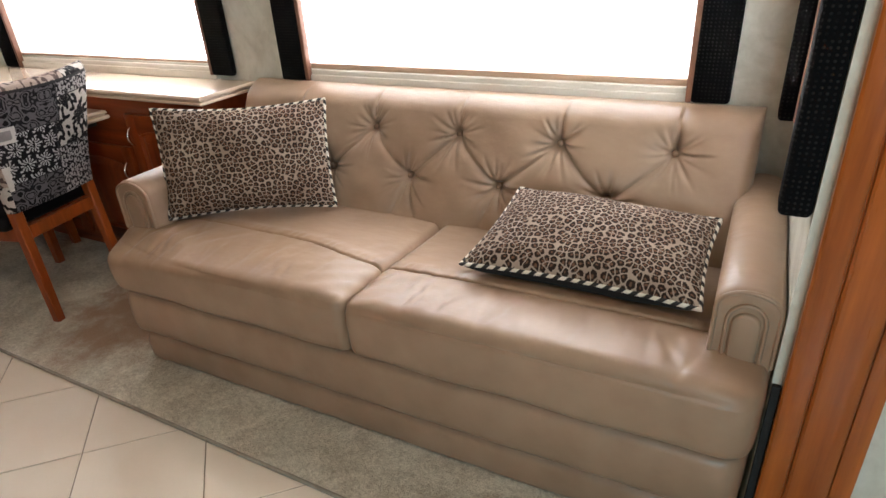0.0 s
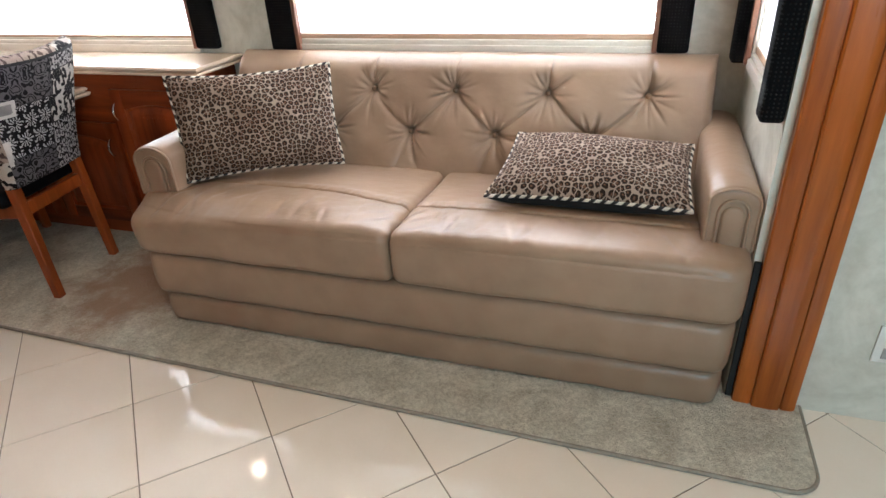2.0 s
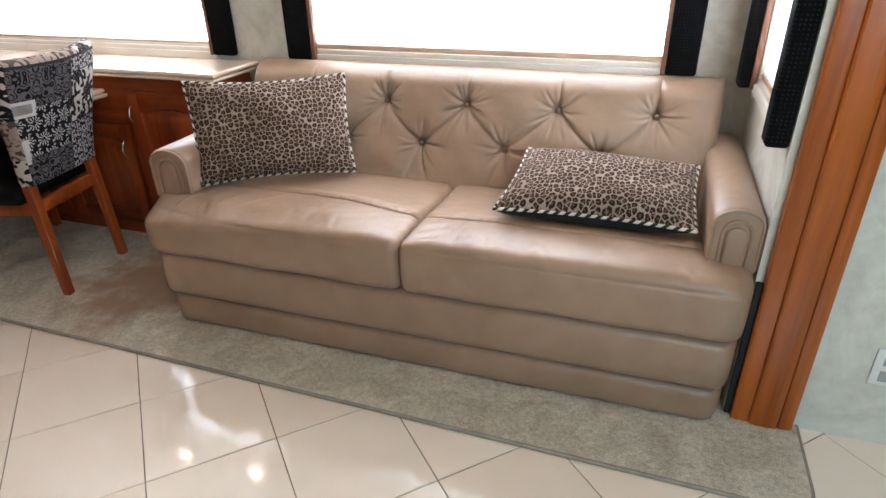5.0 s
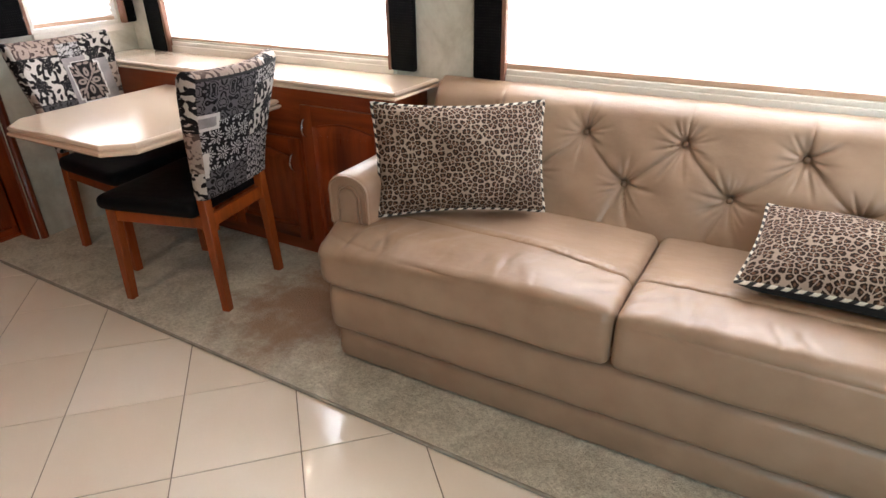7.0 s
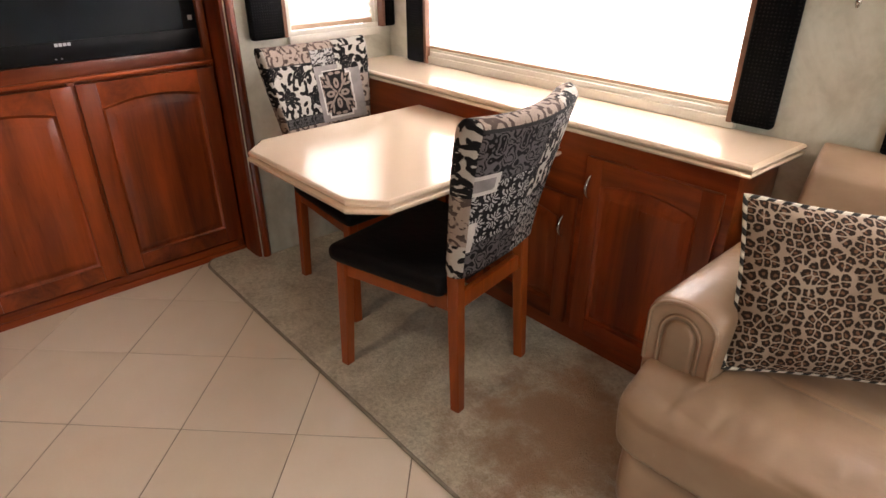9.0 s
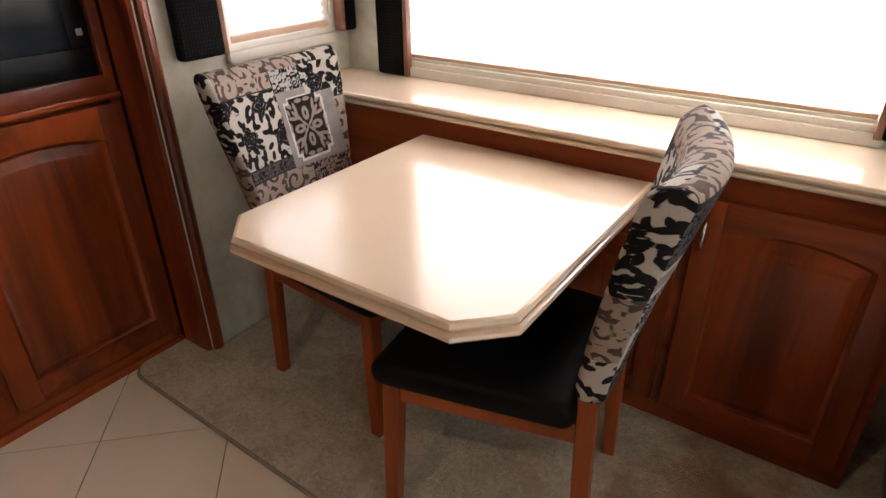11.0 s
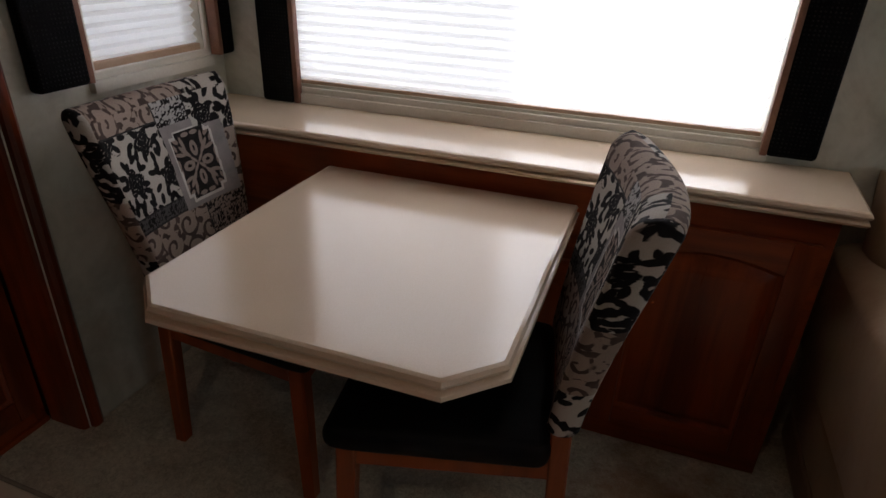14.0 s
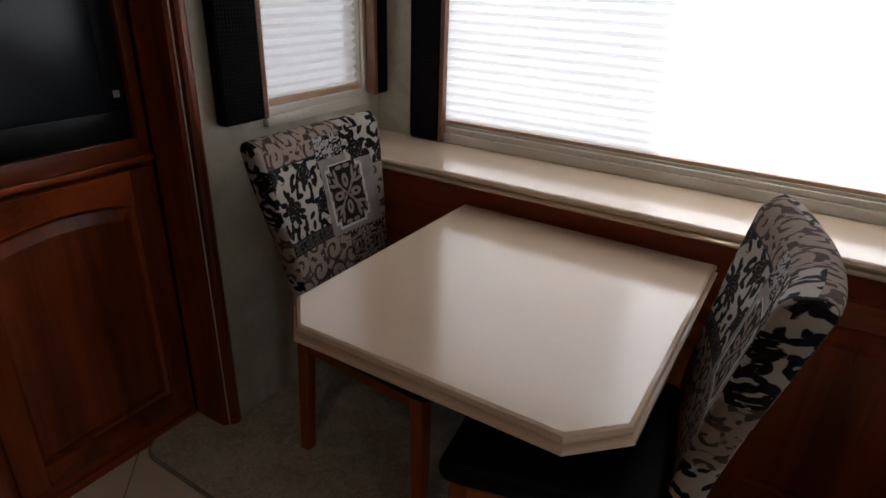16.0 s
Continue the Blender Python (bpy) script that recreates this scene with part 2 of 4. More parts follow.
def striped_cord():
    m, t, b = nodes_of("twisted_cord")
    n = Net(t)
    s = n.t.nodes.new("ShaderNodeSeparateXYZ")
    n.link(n.coords("UV"), s.inputs[0])
    f = n.math("FRACT", n.math("ADD", n.math("MULTIPLY", s.outputs[0], 31.0), s.outputs[1]))
    band = n.math("ABSOLUTE", n.math("SUBTRACT", f, 0.5))
    n.link(n.mix(n.step(band, 0.21, 0.27), (0.012, 0.010, 0.009), (0.66, 0.60, 0.50)), b.inputs["Base Color"])
    b.inputs["Roughness"].default_value = 0.6
    n.bump(b, n.math("SINE", n.math("MULTIPLY", f, 12.566)), 0.5, 0.002)
    return m


def print_cloth(name, ink, cloth):
    """Woven print: the motif field that lies on the mesh picks ink or cloth."""
    m, t, b = nodes_of(name)
    n = Net(t)
    field = n.t.nodes.new("ShaderNodeAttribute")
    field.attribute_name = "motif"
    v = n.coords("UV")
    weave, fade = n.noise(v, 600, 2), n.noise(v, 14, 4)
    mask = n.step(n.math("MULTIPLY_ADD", n.math("SUBTRACT", weave, 0.5), 0.0012, field.outputs["Fac"]), -0.0007, 0.0007)
    thread = n.mix(n.step(weave, 0.3, 0.7), tuple(0.74 * c for c in cloth), cloth)
    dye = n.mix(n.step(fade, 0.35, 0.7), ink, tuple(min(1.0, 1.5 * c + 0.004) for c in ink))
    n.link(n.mix(mask, thread, dye), b.inputs["Base Color"])
    b.inputs["Roughness"].default_value = 0.85
    b.inputs["Specular IOR Level"].default_value = 0.15
    n.bump(b, n.math("MULTIPLY_ADD", weave, 0.4, mask), 0.25, 0.0015)
    return m


M_LEATHER = leather("tan_leather", (0.205, 0.123, 0.073), (0.405, 0.278, 0.186), 0.355, 0.6)
M_BUTTON = leather("tan_button_leather", (0.20, 0.12, 0.072), (0.27, 0.17, 0.105))
M_BLACK = leather("black_leather", (0.004, 0.004, 0.005), (0.007, 0.007, 0.008), 0.46)
M_BLACK.node_tree.nodes["Principled BSDF"].inputs["Specular IOR Level"].default_value = 0.09
M_WALL = wallpaper()
M_CEIL = plain("padded_ceiling", (0.50, 0.47, 0.41), (0.58, 0.55, 0.49), 0.7, 3, 160, relief=0.2)
M_CARPET = carpet()
M_BIND = plain("carpet_binding", (0.22, 0.195, 0.155), (0.34, 0.305, 0.25), 0.9, 20, 300, relief=0.5, depth=0.002)
M_TILE = tile_glaze()
M_GROUT = plain("grout", (0.17, 0.13, 0.09), (0.25, 0.195, 0.14), 0.9, 6, 200, relief=0.3)
M_TOP = solid_surface()
M_CHERRY_Z = wood("cherry_upright", (0.046, 0.0062, 0.0020), (0.40, 0.072, 0.0130), "z")
M_CHERRY_X = wood("cherry_along_wall", (0.046, 0.0062, 0.0020), (0.40, 0.072, 0.0130), "x")
M_CHERRY_Y = wood("cherry_across", (0.046, 0.0062, 0.0020), (0.40, 0.072, 0.0130), "y")
M_POST = wood("casing_cherry", (0.13, 0.023, 0.0035), (0.62, 0.172, 0.024), "z", 0.3, 0.15)
M_CHAIRWOOD = wood("chair_cherry", (0.12, 0.023, 0.005), (0.43, 0.092, 0.016), "z", 0.32, 0.12)
# Near-black brown for the table brackets and for shade behind sofa seams.
M_KICK = plain("bracket_and_seam_shade", (0.02, 0.012, 0.008), (0.04, 0.022, 0.015), 0.6)
M_SILL = plain("cream_window_trim", (0.64, 0.58, 0.50), (0.74, 0.69, 0.61), 0.35, 5, 150)
M_RAIL = plain("tan_blind_rail", (0.42, 0.27, 0.17), (0.52, 0.35, 0.24), 0.5, 8, 180)
M_EDGE = plain("brown_welt", (0.15, 0.062, 0.034), (0.24, 0.11, 0.065), 0.6, 14, 260, relief=0.5)
M_CURTAIN = curtain_cloth()
M_BLIND = blind_fabric()
M_GLASS = glass_pane()
M_SCREEN = screen_mesh()
M_LEOPARD = leopard()
M_CORD = striped_cord()
M_PLUSH = plain("black_velvet", (0.008, 0.007, 0.007), (0.018, 0.016, 0.015), 0.9, 12, 300, relief=0.4)
M_METAL = plain("brushed_nickel", (0.62, 0.60, 0.57), (0.75, 0.73, 0.70), 0.25, 30, 400, metallic=1.0, relief=0.05)
M_BEZEL = plain("gloss_black_plastic", (0.004, 0.004, 0.005), (0.007, 0.007, 0.008), 0.34, 5, 200, relief=0.0)
M_SCREENTV = plain("dark_display", (0.008, 0.011, 0.014), (0.012, 0.016, 0.020), 0.22, 3, 300, relief=0.02)
M_BEZEL.node_tree.nodes["Principled BSDF"].inputs["Specular IOR Level"].default_value = 0.12
M_SCREENTV.node_tree.nodes["Principled BSDF"].inputs["Specular IOR Level"].default_value = 0.2
M_MARK = plain("silver_print", (0.5, 0.5, 0.52), (0.62, 0.62, 0.64), 0.4)
M_WHITE = plain("ivory_plastic", (0.68, 0.67, 0.62), (0.76, 0.75, 0.70), 0.35)
M_SLOT = plain("outlet_slot", (0.30, 0.29, 0.27), (0.36, 0.35, 0.33), 0.5)

TAN, IVORY, COAL, BROWN = (0.34, 0.262, 0.215), (0.47, 0.42, 0.37), (0.006, 0.005, 0.006), (0.060, 0.040, 0.034)
P_SCROLL = print_cloth("scroll_print", BROWN, TAN)
P_BLOOM = print_cloth("bloom_print", COAL, IVORY)
P_MEDAL = print_cloth("medallion_print", (0.012, 0.009, 0.009), (0.27, 0.205, 0.175))
P_LACE = print_cloth("flower_head_print", COAL, (0.40, 0.375, 0.36))
P_DARK = print_cloth("dark_damask_print", COAL, (0.105, 0.094, 0.096))
P_BAND = print_cloth("grey_band_print", (0.010, 0.009, 0.009), (0.085, 0.077, 0.078))
P_VINE = print_cloth("vine_print", COAL, (0.36, 0.33, 0.315))
P_SEAM = plain("black_stitching", (0.008, 0.007, 0.007), (0.014, 0.012, 0.012), 0.85, 30, 400, relief=0.4)
P_EDGE = plain("ivory_ribbon", (0.42, 0.38, 0.345), (0.54, 0.49, 0.45), 0.8, 30, 400, relief=0.4)
P_GREY = plain("grey_ribbon", (0.16, 0.142, 0.138), (0.27, 0.24, 0.232), 0.8, 20, 400, relief=0.4)
PRINTS = [P_SCROLL, P_BLOOM, P_MEDAL, P_LACE, P_DARK, P_BAND, P_GREY, P_VINE, P_SEAM, P_EDGE]


# ---- shape tools ----
def finish(me, mats, smooth=None):
    for m in mats if isinstance(mats, (list, tuple)) else [mats]:
        me.materials.append(m)
    if smooth is not None:
        me.polygons.foreach_set("use_smooth", [True] * len(me.polygons))
        me.set_sharp_from_angle(angle=radians(smooth))
    me.update()
    return me


def from_bm(bm, name, mats, smooth=None):
    me = bpy.data.meshes.new(name)
    bmesh.ops.recalc_face_normals(bm, faces=bm.faces)
    bm.to_mesh(me)
    bm.free()
    return finish(me, mats, smooth)


def put(name, me, parent=None, label="", category="", group="", kind=""):
    ob = new(name, me)
    if parent:
        ob.parent = parent
        ob.matrix_parent_inverse = parent.matrix_basis.inverted()
    return tagged(ob, label, category, group, kind)


def base(name, loc, label, category, group="", kind=""):
    e = new(name)
    e.empty_display_size = 0.1
    e.matrix_basis = Matrix.Translation(loc)
    return tagged(e, label, category, group, kind)


def add_box(bm, lo, hi, bevel=0.0, segments=2):
    r = bmesh.ops.create_cube(bm, size=1.0)
    lo, hi = Vector(lo), Vector(hi)
    for v in r["verts"]:
        v.co = Vector(((v.co[i] + 0.5) * (hi[i] - lo[i]) + lo[i] for i in range(3)))
    if bevel:
        edges = list({e for v in r["verts"] for e in v.link_edges})
        bmesh.ops.bevel(bm, geom=edges, offset=bevel, segments=segments, profile=0.6, affect="EDGES")


def box(name, lo, hi, mat, bevel=0.003, segments=2):
    bm = bmesh.new()
    add_box(bm, lo, hi, bevel, segments)
    return from_bm(bm, name, mat, 40)


def boxes(name, spans, mat, bevel=0.0):
    bm = bmesh.new()
    for lo, hi in spans:
        add_box(bm, lo, hi, bevel)
    return from_bm(bm, name, mat, 40)


def prism(name, outline, lo, hi, axis, mat, smooth=35):
    """Extrude a closed 2D outline along an axis."""
    def at(p, h):
        a, b = p
        return {"x": (h, a, b), "y": (a, h, b), "z": (a, b, h)}[axis]
    bm = bmesh.new()
    r0, r1 = [bm.verts.new(at(p, lo)) for p in outline], [bm.verts.new(at(p, hi)) for p in outline]
    k = len(outline)
    for i in range(k):
        bm.faces.new((r0[i], r0[(i + 1) % k], r1[(i + 1) % k], r1[i]))
    bm.faces.new(r0)
    bm.faces.new(r1)
    return from_bm(bm, name, mat, smooth)


def inset(poly, d):
    """A convex outline, counter-clockwise, moved inwards by d."""
    out, k = [], len(poly)
    for i in range(k):
        p0, p1, p2 = (Vector(poly[(i + j) % k]) for j in (-1, 0, 1))
        e0, e1 = (p1 - p0).normalized(), (p2 - p1).normalized()
        n0, n1 = Vector((-e0.y, e0.x)), Vector((-e1.y, e1.x))
        s = (n0 + n1) / max(0.3, 1 + n0.dot(n1))
        out.append(p1 + s * d)
    return out


def slab(name, poly, profile, mat, smooth=22):
    """A worktop: rings of the outline at (inset, height), closed above and below."""
    bm = bmesh.new()
    rings = [[bm.verts.new((*p, z)) for p in inset(poly, d)] for d, z in profile]
    k = len(poly)
    for a, b in zip(rings, rings[1:]):
        for i in range(k):
            bm.faces.new((a[i], a[(i + 1) % k], b[(i + 1) % k], b[i]))
    bm.faces.new(rings[0])
    bm.faces.new(rings[-1])
    return from_bm(bm, name, mat, smooth)


def tube(name, points, radius, mat, closed=False, sides=10, uv=False):
    pts = [Vector(p) for p in points]
    k = len(pts)
    bm = bmesh.new()
    layer = bm.loops.layers.uv.new("UVMap")
    rings, length, run = [], [0.0], 0.0
    up = None
    for i, p in enumerate(pts):
        a = pts[(i - 1) % k] if closed or i > 0 else p
        c = pts[(i + 1) % k] if closed or i < k - 1 else p
        tan = (c - a).normalized()
        if up is None:
            up = tan.orthogonal().normalized()
        up = (up - tan * up.dot(tan)).normalized()
        side = tan.cross(up)
        rad = radius(i / max(1, k - 1)) if callable(radius) else radius
        rings.append([bm.verts.new(p + (up * math.cos(2 * math.pi * j / sides) + side * math.sin(2 * math.pi * j / sides)) * rad) for j in range(sides)])
    for i in range(1, k + 1):
        run += (pts[i % k] - pts[i - 1]).length
        length.append(run)
    for i in range(k if closed else k - 1):
        a, b = rings[i], rings[(i + 1) % k]
        for j in range(sides):
            f = bm.faces.new((a[j], a[(j + 1) % sides], b[(j + 1) % sides], b[j]))
            for lp, (q, w) in zip(f.loops, ((i, j), (i, j + 1), (i + 1, j + 1), (i + 1, j))):
                lp[layer].uv = (length[q], w / sides)
    if not closed:
        bm.faces.new(rings[0])
        bm.faces.new(rings[-1])
    return from_bm(bm, name, mat, 60)


def spread(a, b, count, r):
    """Stations from a to b, closer together at the ends, for rounded edges."""
    near = r * (1 - np.cos(np.linspace(0, math.pi / 2, 5)[:-1]))
    mid = np.linspace(a + r, b - r, max(2, count))
    return np.concatenate([a + near, mid, (b - near)[::-1]])


def soft_box(name, lo, hi, r, count, mat, shape=None, smooth=70):
    """A padded block with rounded edges; shape moves its points (x, y, z arrays)."""
    lo, hi = np.array(lo, float), np.array(hi, float)
    st = [spread(lo[i], hi[i], count[i], r) for i in range(3)]
    verts, faces = [], []
    for ax in range(3):
        b, c = [i for i in range(3) if i != ax]
        for end in (lo[ax], hi[ax]):
            first = len(verts)
            nb, nc = len(st[b]), len(st[c])
            for u in st[b]:
                for w in st[c]:
                    p = [0.0] * 3
                    p[ax], p[b], p[c] = end, u, w
                    verts.append(p)
            for i in range(nb - 1):
                for j in range(nc - 1):
                    q = first + i * nc + j
                    faces.append((q, q + nc, q + nc + 1, q + 1))
    v = np.array(verts)
    inner = np.clip(v, lo + r, hi - r)
    d = v - inner
    ln = np.linalg.norm(d, axis=1, keepdims=True)
    v = np.where(ln > 1e-9, inner + d / np.maximum(ln, 1e-9) * r, v)
    if shape:
        v = np.stack(shape(v[:, 0].copy(), v[:, 1].copy(), v[:, 2].copy()), axis=1)
    me = bpy.data.meshes.new(name)
    me.from_pydata(v.tolist(), [], faces)
    bm = bmesh.new()
    bm.from_mesh(me)
    bpy.data.meshes.remove(me)
    bmesh.ops.remove_doubles(bm, verts=bm.verts, dist=1e-5)
    return from_bm(bm, name, mat, smooth)


def smooth01(x):
    x = np.clip(x, 0, 1)
    return x * x * (3 - 2 * x)


def arch(x0, x1, z0, z1, rise, n=10):
    """Outline of a panel with an arched head, counter-clockwise in (x, z)."""
    top = [(x1 + (x0 - x1) * i / n, z1 - rise + rise * math.sin(math.pi * i / n) ** 0.9) for i in range(n + 1)]
    return [(x0, z0), (x1, z0)] + top


# ---- setting: floor, walls, ceiling ----
floor = put("floor", box("floor", (-6.2, -2.0, -0.06), (1.9, 1.9, -0.003), M_GROUT, 0.0), None, "cream polished tile floor laid diagonally with thin brown grout", "floor", kind="structure")
WALLY, LEFTX, RIGHTX, MAINY, CEIL, SLIDEC = 1.815, -3.785, 0.17, 1.03, 2.08, 1.80


def holes_y(name, y0, y1, x0, x1, z0, z1, gaps, label, mat=M_WALL):
    spans, x = [], x0
    for a, b, c, d in gaps:
        spans += [((x, y0, z0), (a, y1, z1)), ((a, y0, z0), (b, y1, c)), ((a, y0, d), (b, y1, z1))]
        x = b
    spans.append(((x, y0, z0), (x1, y1, z1)))
    return put(name, boxes(name, spans, mat), None, label, "wall", kind="structure")


def holes_x(name, x0, x1, y0, y1, z0, z1, gaps, label, mat=M_WALL):
    spans, y = [], y0
    for a, b, c, d in gaps:
        spans += [((x0, y, z0), (x1, a, z1)), ((x0, a, z0), (x1, b, c)), ((x0, a, d), (x1, b, z1))]
        y = b
    spans.append(((x0, y, z0), (x1, y1, z1)))
    return put(name, boxes(name, spans, mat), None, label, "wall", kind="structure")


Z0, Z1 = 0.905, 1.70
holes_y("wall_north", WALLY, WALLY + 0.07, LEFTX - 0.07, RIGHTX + 0.07, 0.0, SLIDEC, [(-3.52, -2.095, Z0, Z1), (-1.585, -0.145, Z0, Z1)], "slide-out wall with sponged cream-green wallpaper and two windows")
holes_x("wall_west", LEFTX - 0.07, LEFTX, 1.0, WALLY, 0.0, SLIDEC, [(1.285, 1.72, 0.99, Z1)], "slide-out end wall with sponged wallpaper beside the dinette")
holes_x("wall_east", RIGHTX, RIGHTX + 0.07, 1.034, WALLY, 0.0, SLIDEC, [(1.135, 1.645, 0.90, Z1)], "slide-out end wall with sponged wallpaper beside the sofa")
holes_y("wall_main", MAINY, MAINY + 0.06, 0.30, 1.9, 0.0, CEIL, [], "sponged cream-green wallpapered wall beside the wooden casing")
# Closing walls, added; their dark wood keeps bounced light down.
holes_y("wall_south", -1.90, -1.83, -6.2, 1.9, 0.0, CEIL, [(0.22, 1.74, 1.0, 1.70)], "unseen added wall, dark cherry to cut bounced light, with an opening for the fill lamp", M_CHERRY_Z)
holes_x("wall_rear", 1.83, 1.90, -1.83, 1.03, 0.0, CEIL, [], "unseen added wall closing the coach, dark cherry to cut bounced light", M_CHERRY_Z)
holes_x("wall_front", -6.05, -5.98, -1.83, 1.9, 0.0, CEIL, [], "plain added wall closing the front of the coach, dark cherry to cut bounced light", M_CHERRY_Z)
holes_y("wall_cab", 1.06, 1.12, -5.98, LEFTX - 0.07, 0.0, CEIL, [], "plain added wall beside the cab, dark cherry to cut bounced light", M_CHERRY_Z)
put("ceiling", boxes("ceiling", [((-6.2, -2.0, CEIL), (1.9, 1.03, CEIL + 0.06)), ((-3.95, 1.03, SLIDEC), (0.30, 1.9, SLIDEC + 0.06)), ((-3.93, 0.98, SLIDEC - 0.09), (0.355, 1.03, CEIL))], M_CEIL), None, "pale padded ceiling of the coach and slide-out", "ceiling", kind="structure")


def pleats(name, along, x0, x1, z0, z1, at, depth=0.008, pitch=0.029):
    """A pleated blind: shallow zigzag cloth, doubled over in a flat tuck at every fold."""
    n = int(round((z1 - z0) / pitch))
    step = (z1 - z0) / n
    verts, faces = [], []

    def strip(za, da, zb, db):
        q = len(verts)
        for z, d, a in ((za, da, x0), (za, da, x1), (zb, db, x1), (zb, db, x0)):
            verts.append((a, at + d, z) if along == "x" else (at + d, a, z))
        faces.append((q, q + 1, q + 2, q + 3))
    for i in range(n):
        z = z0 + i * step
        strip(z, -depth, z + step / 2, depth)
        strip(z + step / 2, depth, z + step, -depth)
        strip(z + 0.002, -depth - 0.001, z + 0.40 * step, -depth - 0.002)
    me = bpy.data.meshes.new(name)
    me.from_pydata(verts, [], faces)
    return finish(me, M_BLIND)


def window(name, along, a0, a1, z0, z1, face, out, label, screen=None, low=0.0, back=0.022):
    """A window with trim, pleated blind and rail. face: the wall's inner face; out: +1 or -1 towards outside."""
    cen = ((a0 + a1) / 2, face, z0) if along == "x" else (face, (a0 + a1) / 2, z0)
    w = base(name, cen, label, "window", kind="structure")

    def span(a, b, d0, d1, c, e):
        d0, d1 = sorted((face + out * d0, face + out * d1))
        return ((a, d0, c), (b, d1, e)) if along == "x" else ((d0, a, c), (d1, b, e))
    trim = [span(a0 - 0.02, a1 + 0.02, -0.022, 0.01, z0 - 0.050, z0 - 0.018), span(a0 - 0.02, a1 + 0.02, -0.012, 0.01, z0 - 0.018, z0 + 0.001),
            span(a0 - 0.02, a0 - 0.001, -0.012, -0.001, z0, z1 + 0.02), span(a1 + 0.001, a1 + 0.02, -0.012, -0.001, z0, z1 + 0.02), span(a0, a1, -0.012, -0.001, z1 + 0.001, z1 + 0.02)]
    put("frame", boxes("frame", trim, M_SILL, 0.003), w)
    put("blind", pleats("blind", along, a0 + 0.004, a1 - 0.004, z0 + 0.018 + low, z1, face + out * back), w, "white pleated fabric blind")
    put("bottom_rail", boxes("bottom_rail", [span(a0 + 0.003, a1 - 0.003, back - 0.014, back + 0.014, z0 + 0.001 + low, z0 + 0.021 + low)], M_RAIL, 0.003), w, "tan blind bottom rail")
    pane = put("pane", boxes("pane", [span(a0, a1, 0.060, 0.064, z0, z1)], M_GLASS), w)
    pane.visible_shadow = False
    if screen:
        put("screen", boxes("screen", [span(screen[0], screen[1], 0.040, 0.042, z0, z1)], M_SCREEN), w, "grey insect screen behind the blind")
    return w


window("window_1", "x", -1.585, -0.145, Z0, Z1, WALLY, 1, "wide window behind the sofa with a white pleated blind")
window("window_2", "x", -3.52, -2.095, Z0 - 0.01, Z1, WALLY, 1, "wide dinette window with a closed white pleated blind", screen=(-3.51, -2.77))
window("window_3", "y", 1.285, 1.72, 1.0, Z1, LEFTX, -1, "narrow end window with a white pleated blind", screen=(1.29, 1.715))
window("window_4", "y", 1.135, 1.645, 0.90, Z1, RIGHTX, 1, "narrow window beside the sofa with a pleated blind", back=0.010)


def curtain(lo, hi, welt, start=None, thing="window_side_panel"):
    """An upholstered side panel; welt: the side with the brown edge, as (axis, end)."""
    lo, hi = Vector(lo), Vector(hi)
    c = base(thing, ((lo.x + hi.x) / 2, (lo.y + hi.y) / 2, lo.z), "black dotted fabric window panel with brown welt edge", "curtain", "window side panels")
    me = soft_box("cloth", lo, hi, 0.012, (4, 4, 12), M_CURTAIN)
    uvs(me)
    put("cloth", me, c)
    ax, end = welt
    a, b = lo.copy(), hi.copy()
    if end > 0:
        a[ax], b[ax] = hi[ax] - 0.004, hi[ax] + 0.014
    else:
        a[ax], b[ax] = lo[ax] - 0.014, lo[ax] + 0.004
    for i in range(2):
        if i != ax:
            a[i] += 0.004
            b[i] -= 0.004
    if start is not None:
        a[0] = start
    put("welt", box("welt", a, b, M_EDGE, 0.004), c, "brown welt edging")
    return c


def uvs(me):
    """Metre-scaled box mapping."""
    layer = me.uv_layers.new(name="UVMap") if not me.uv_layers else me.uv_layers[0]
    for p in me.polygons:
        ax = max(range(3), key=lambda i: abs(p.normal[i]))
        for li in p.loop_indices:
            co = me.vertices[me.loops[li].vertex_index].co
            layer.data[li].uv = (co.y if ax == 0 else co.x, co.y if ax == 2 else co.z)


TOPZ = 1.76
CY0, CY1 = WALLY - 0.040, WALLY - 0.006
curtain((-1.692, CY0, 0.864), (-1.570, CY1, TOPZ), (0, 1))
curtain((-0.135, CY0, 0.868), (-0.026, CY1, TOPZ), (0, -1))
curtain((-3.616, CY0, 0.846), (-3.494, CY1, TOPZ), (0, 1))
curtain((-2.082, CY0, 0.866), (-1.962, CY1, TOPZ), (0, -1))
curtain((LEFTX + 0.014, 1.085, 0.985), (LEFTX + 0.055, 1.232, TOPZ), (1, 1))
curtain((LEFTX + 0.014, 1.745, 0.985), (LEFTX + 0.060, 1.805, TOPZ), (1, -1))
curtain((RIGHTX - 0.058, 1.0365, 0.855), (RIGHTX - 0.001, 1.112, TOPZ), (1, 1))
curtain((RIGHTX - 0.070, 1.660, 0.862), (RIGHTX - 0.010, 1.735, TOPZ), (1, -1), RIGHTX - 0.032)


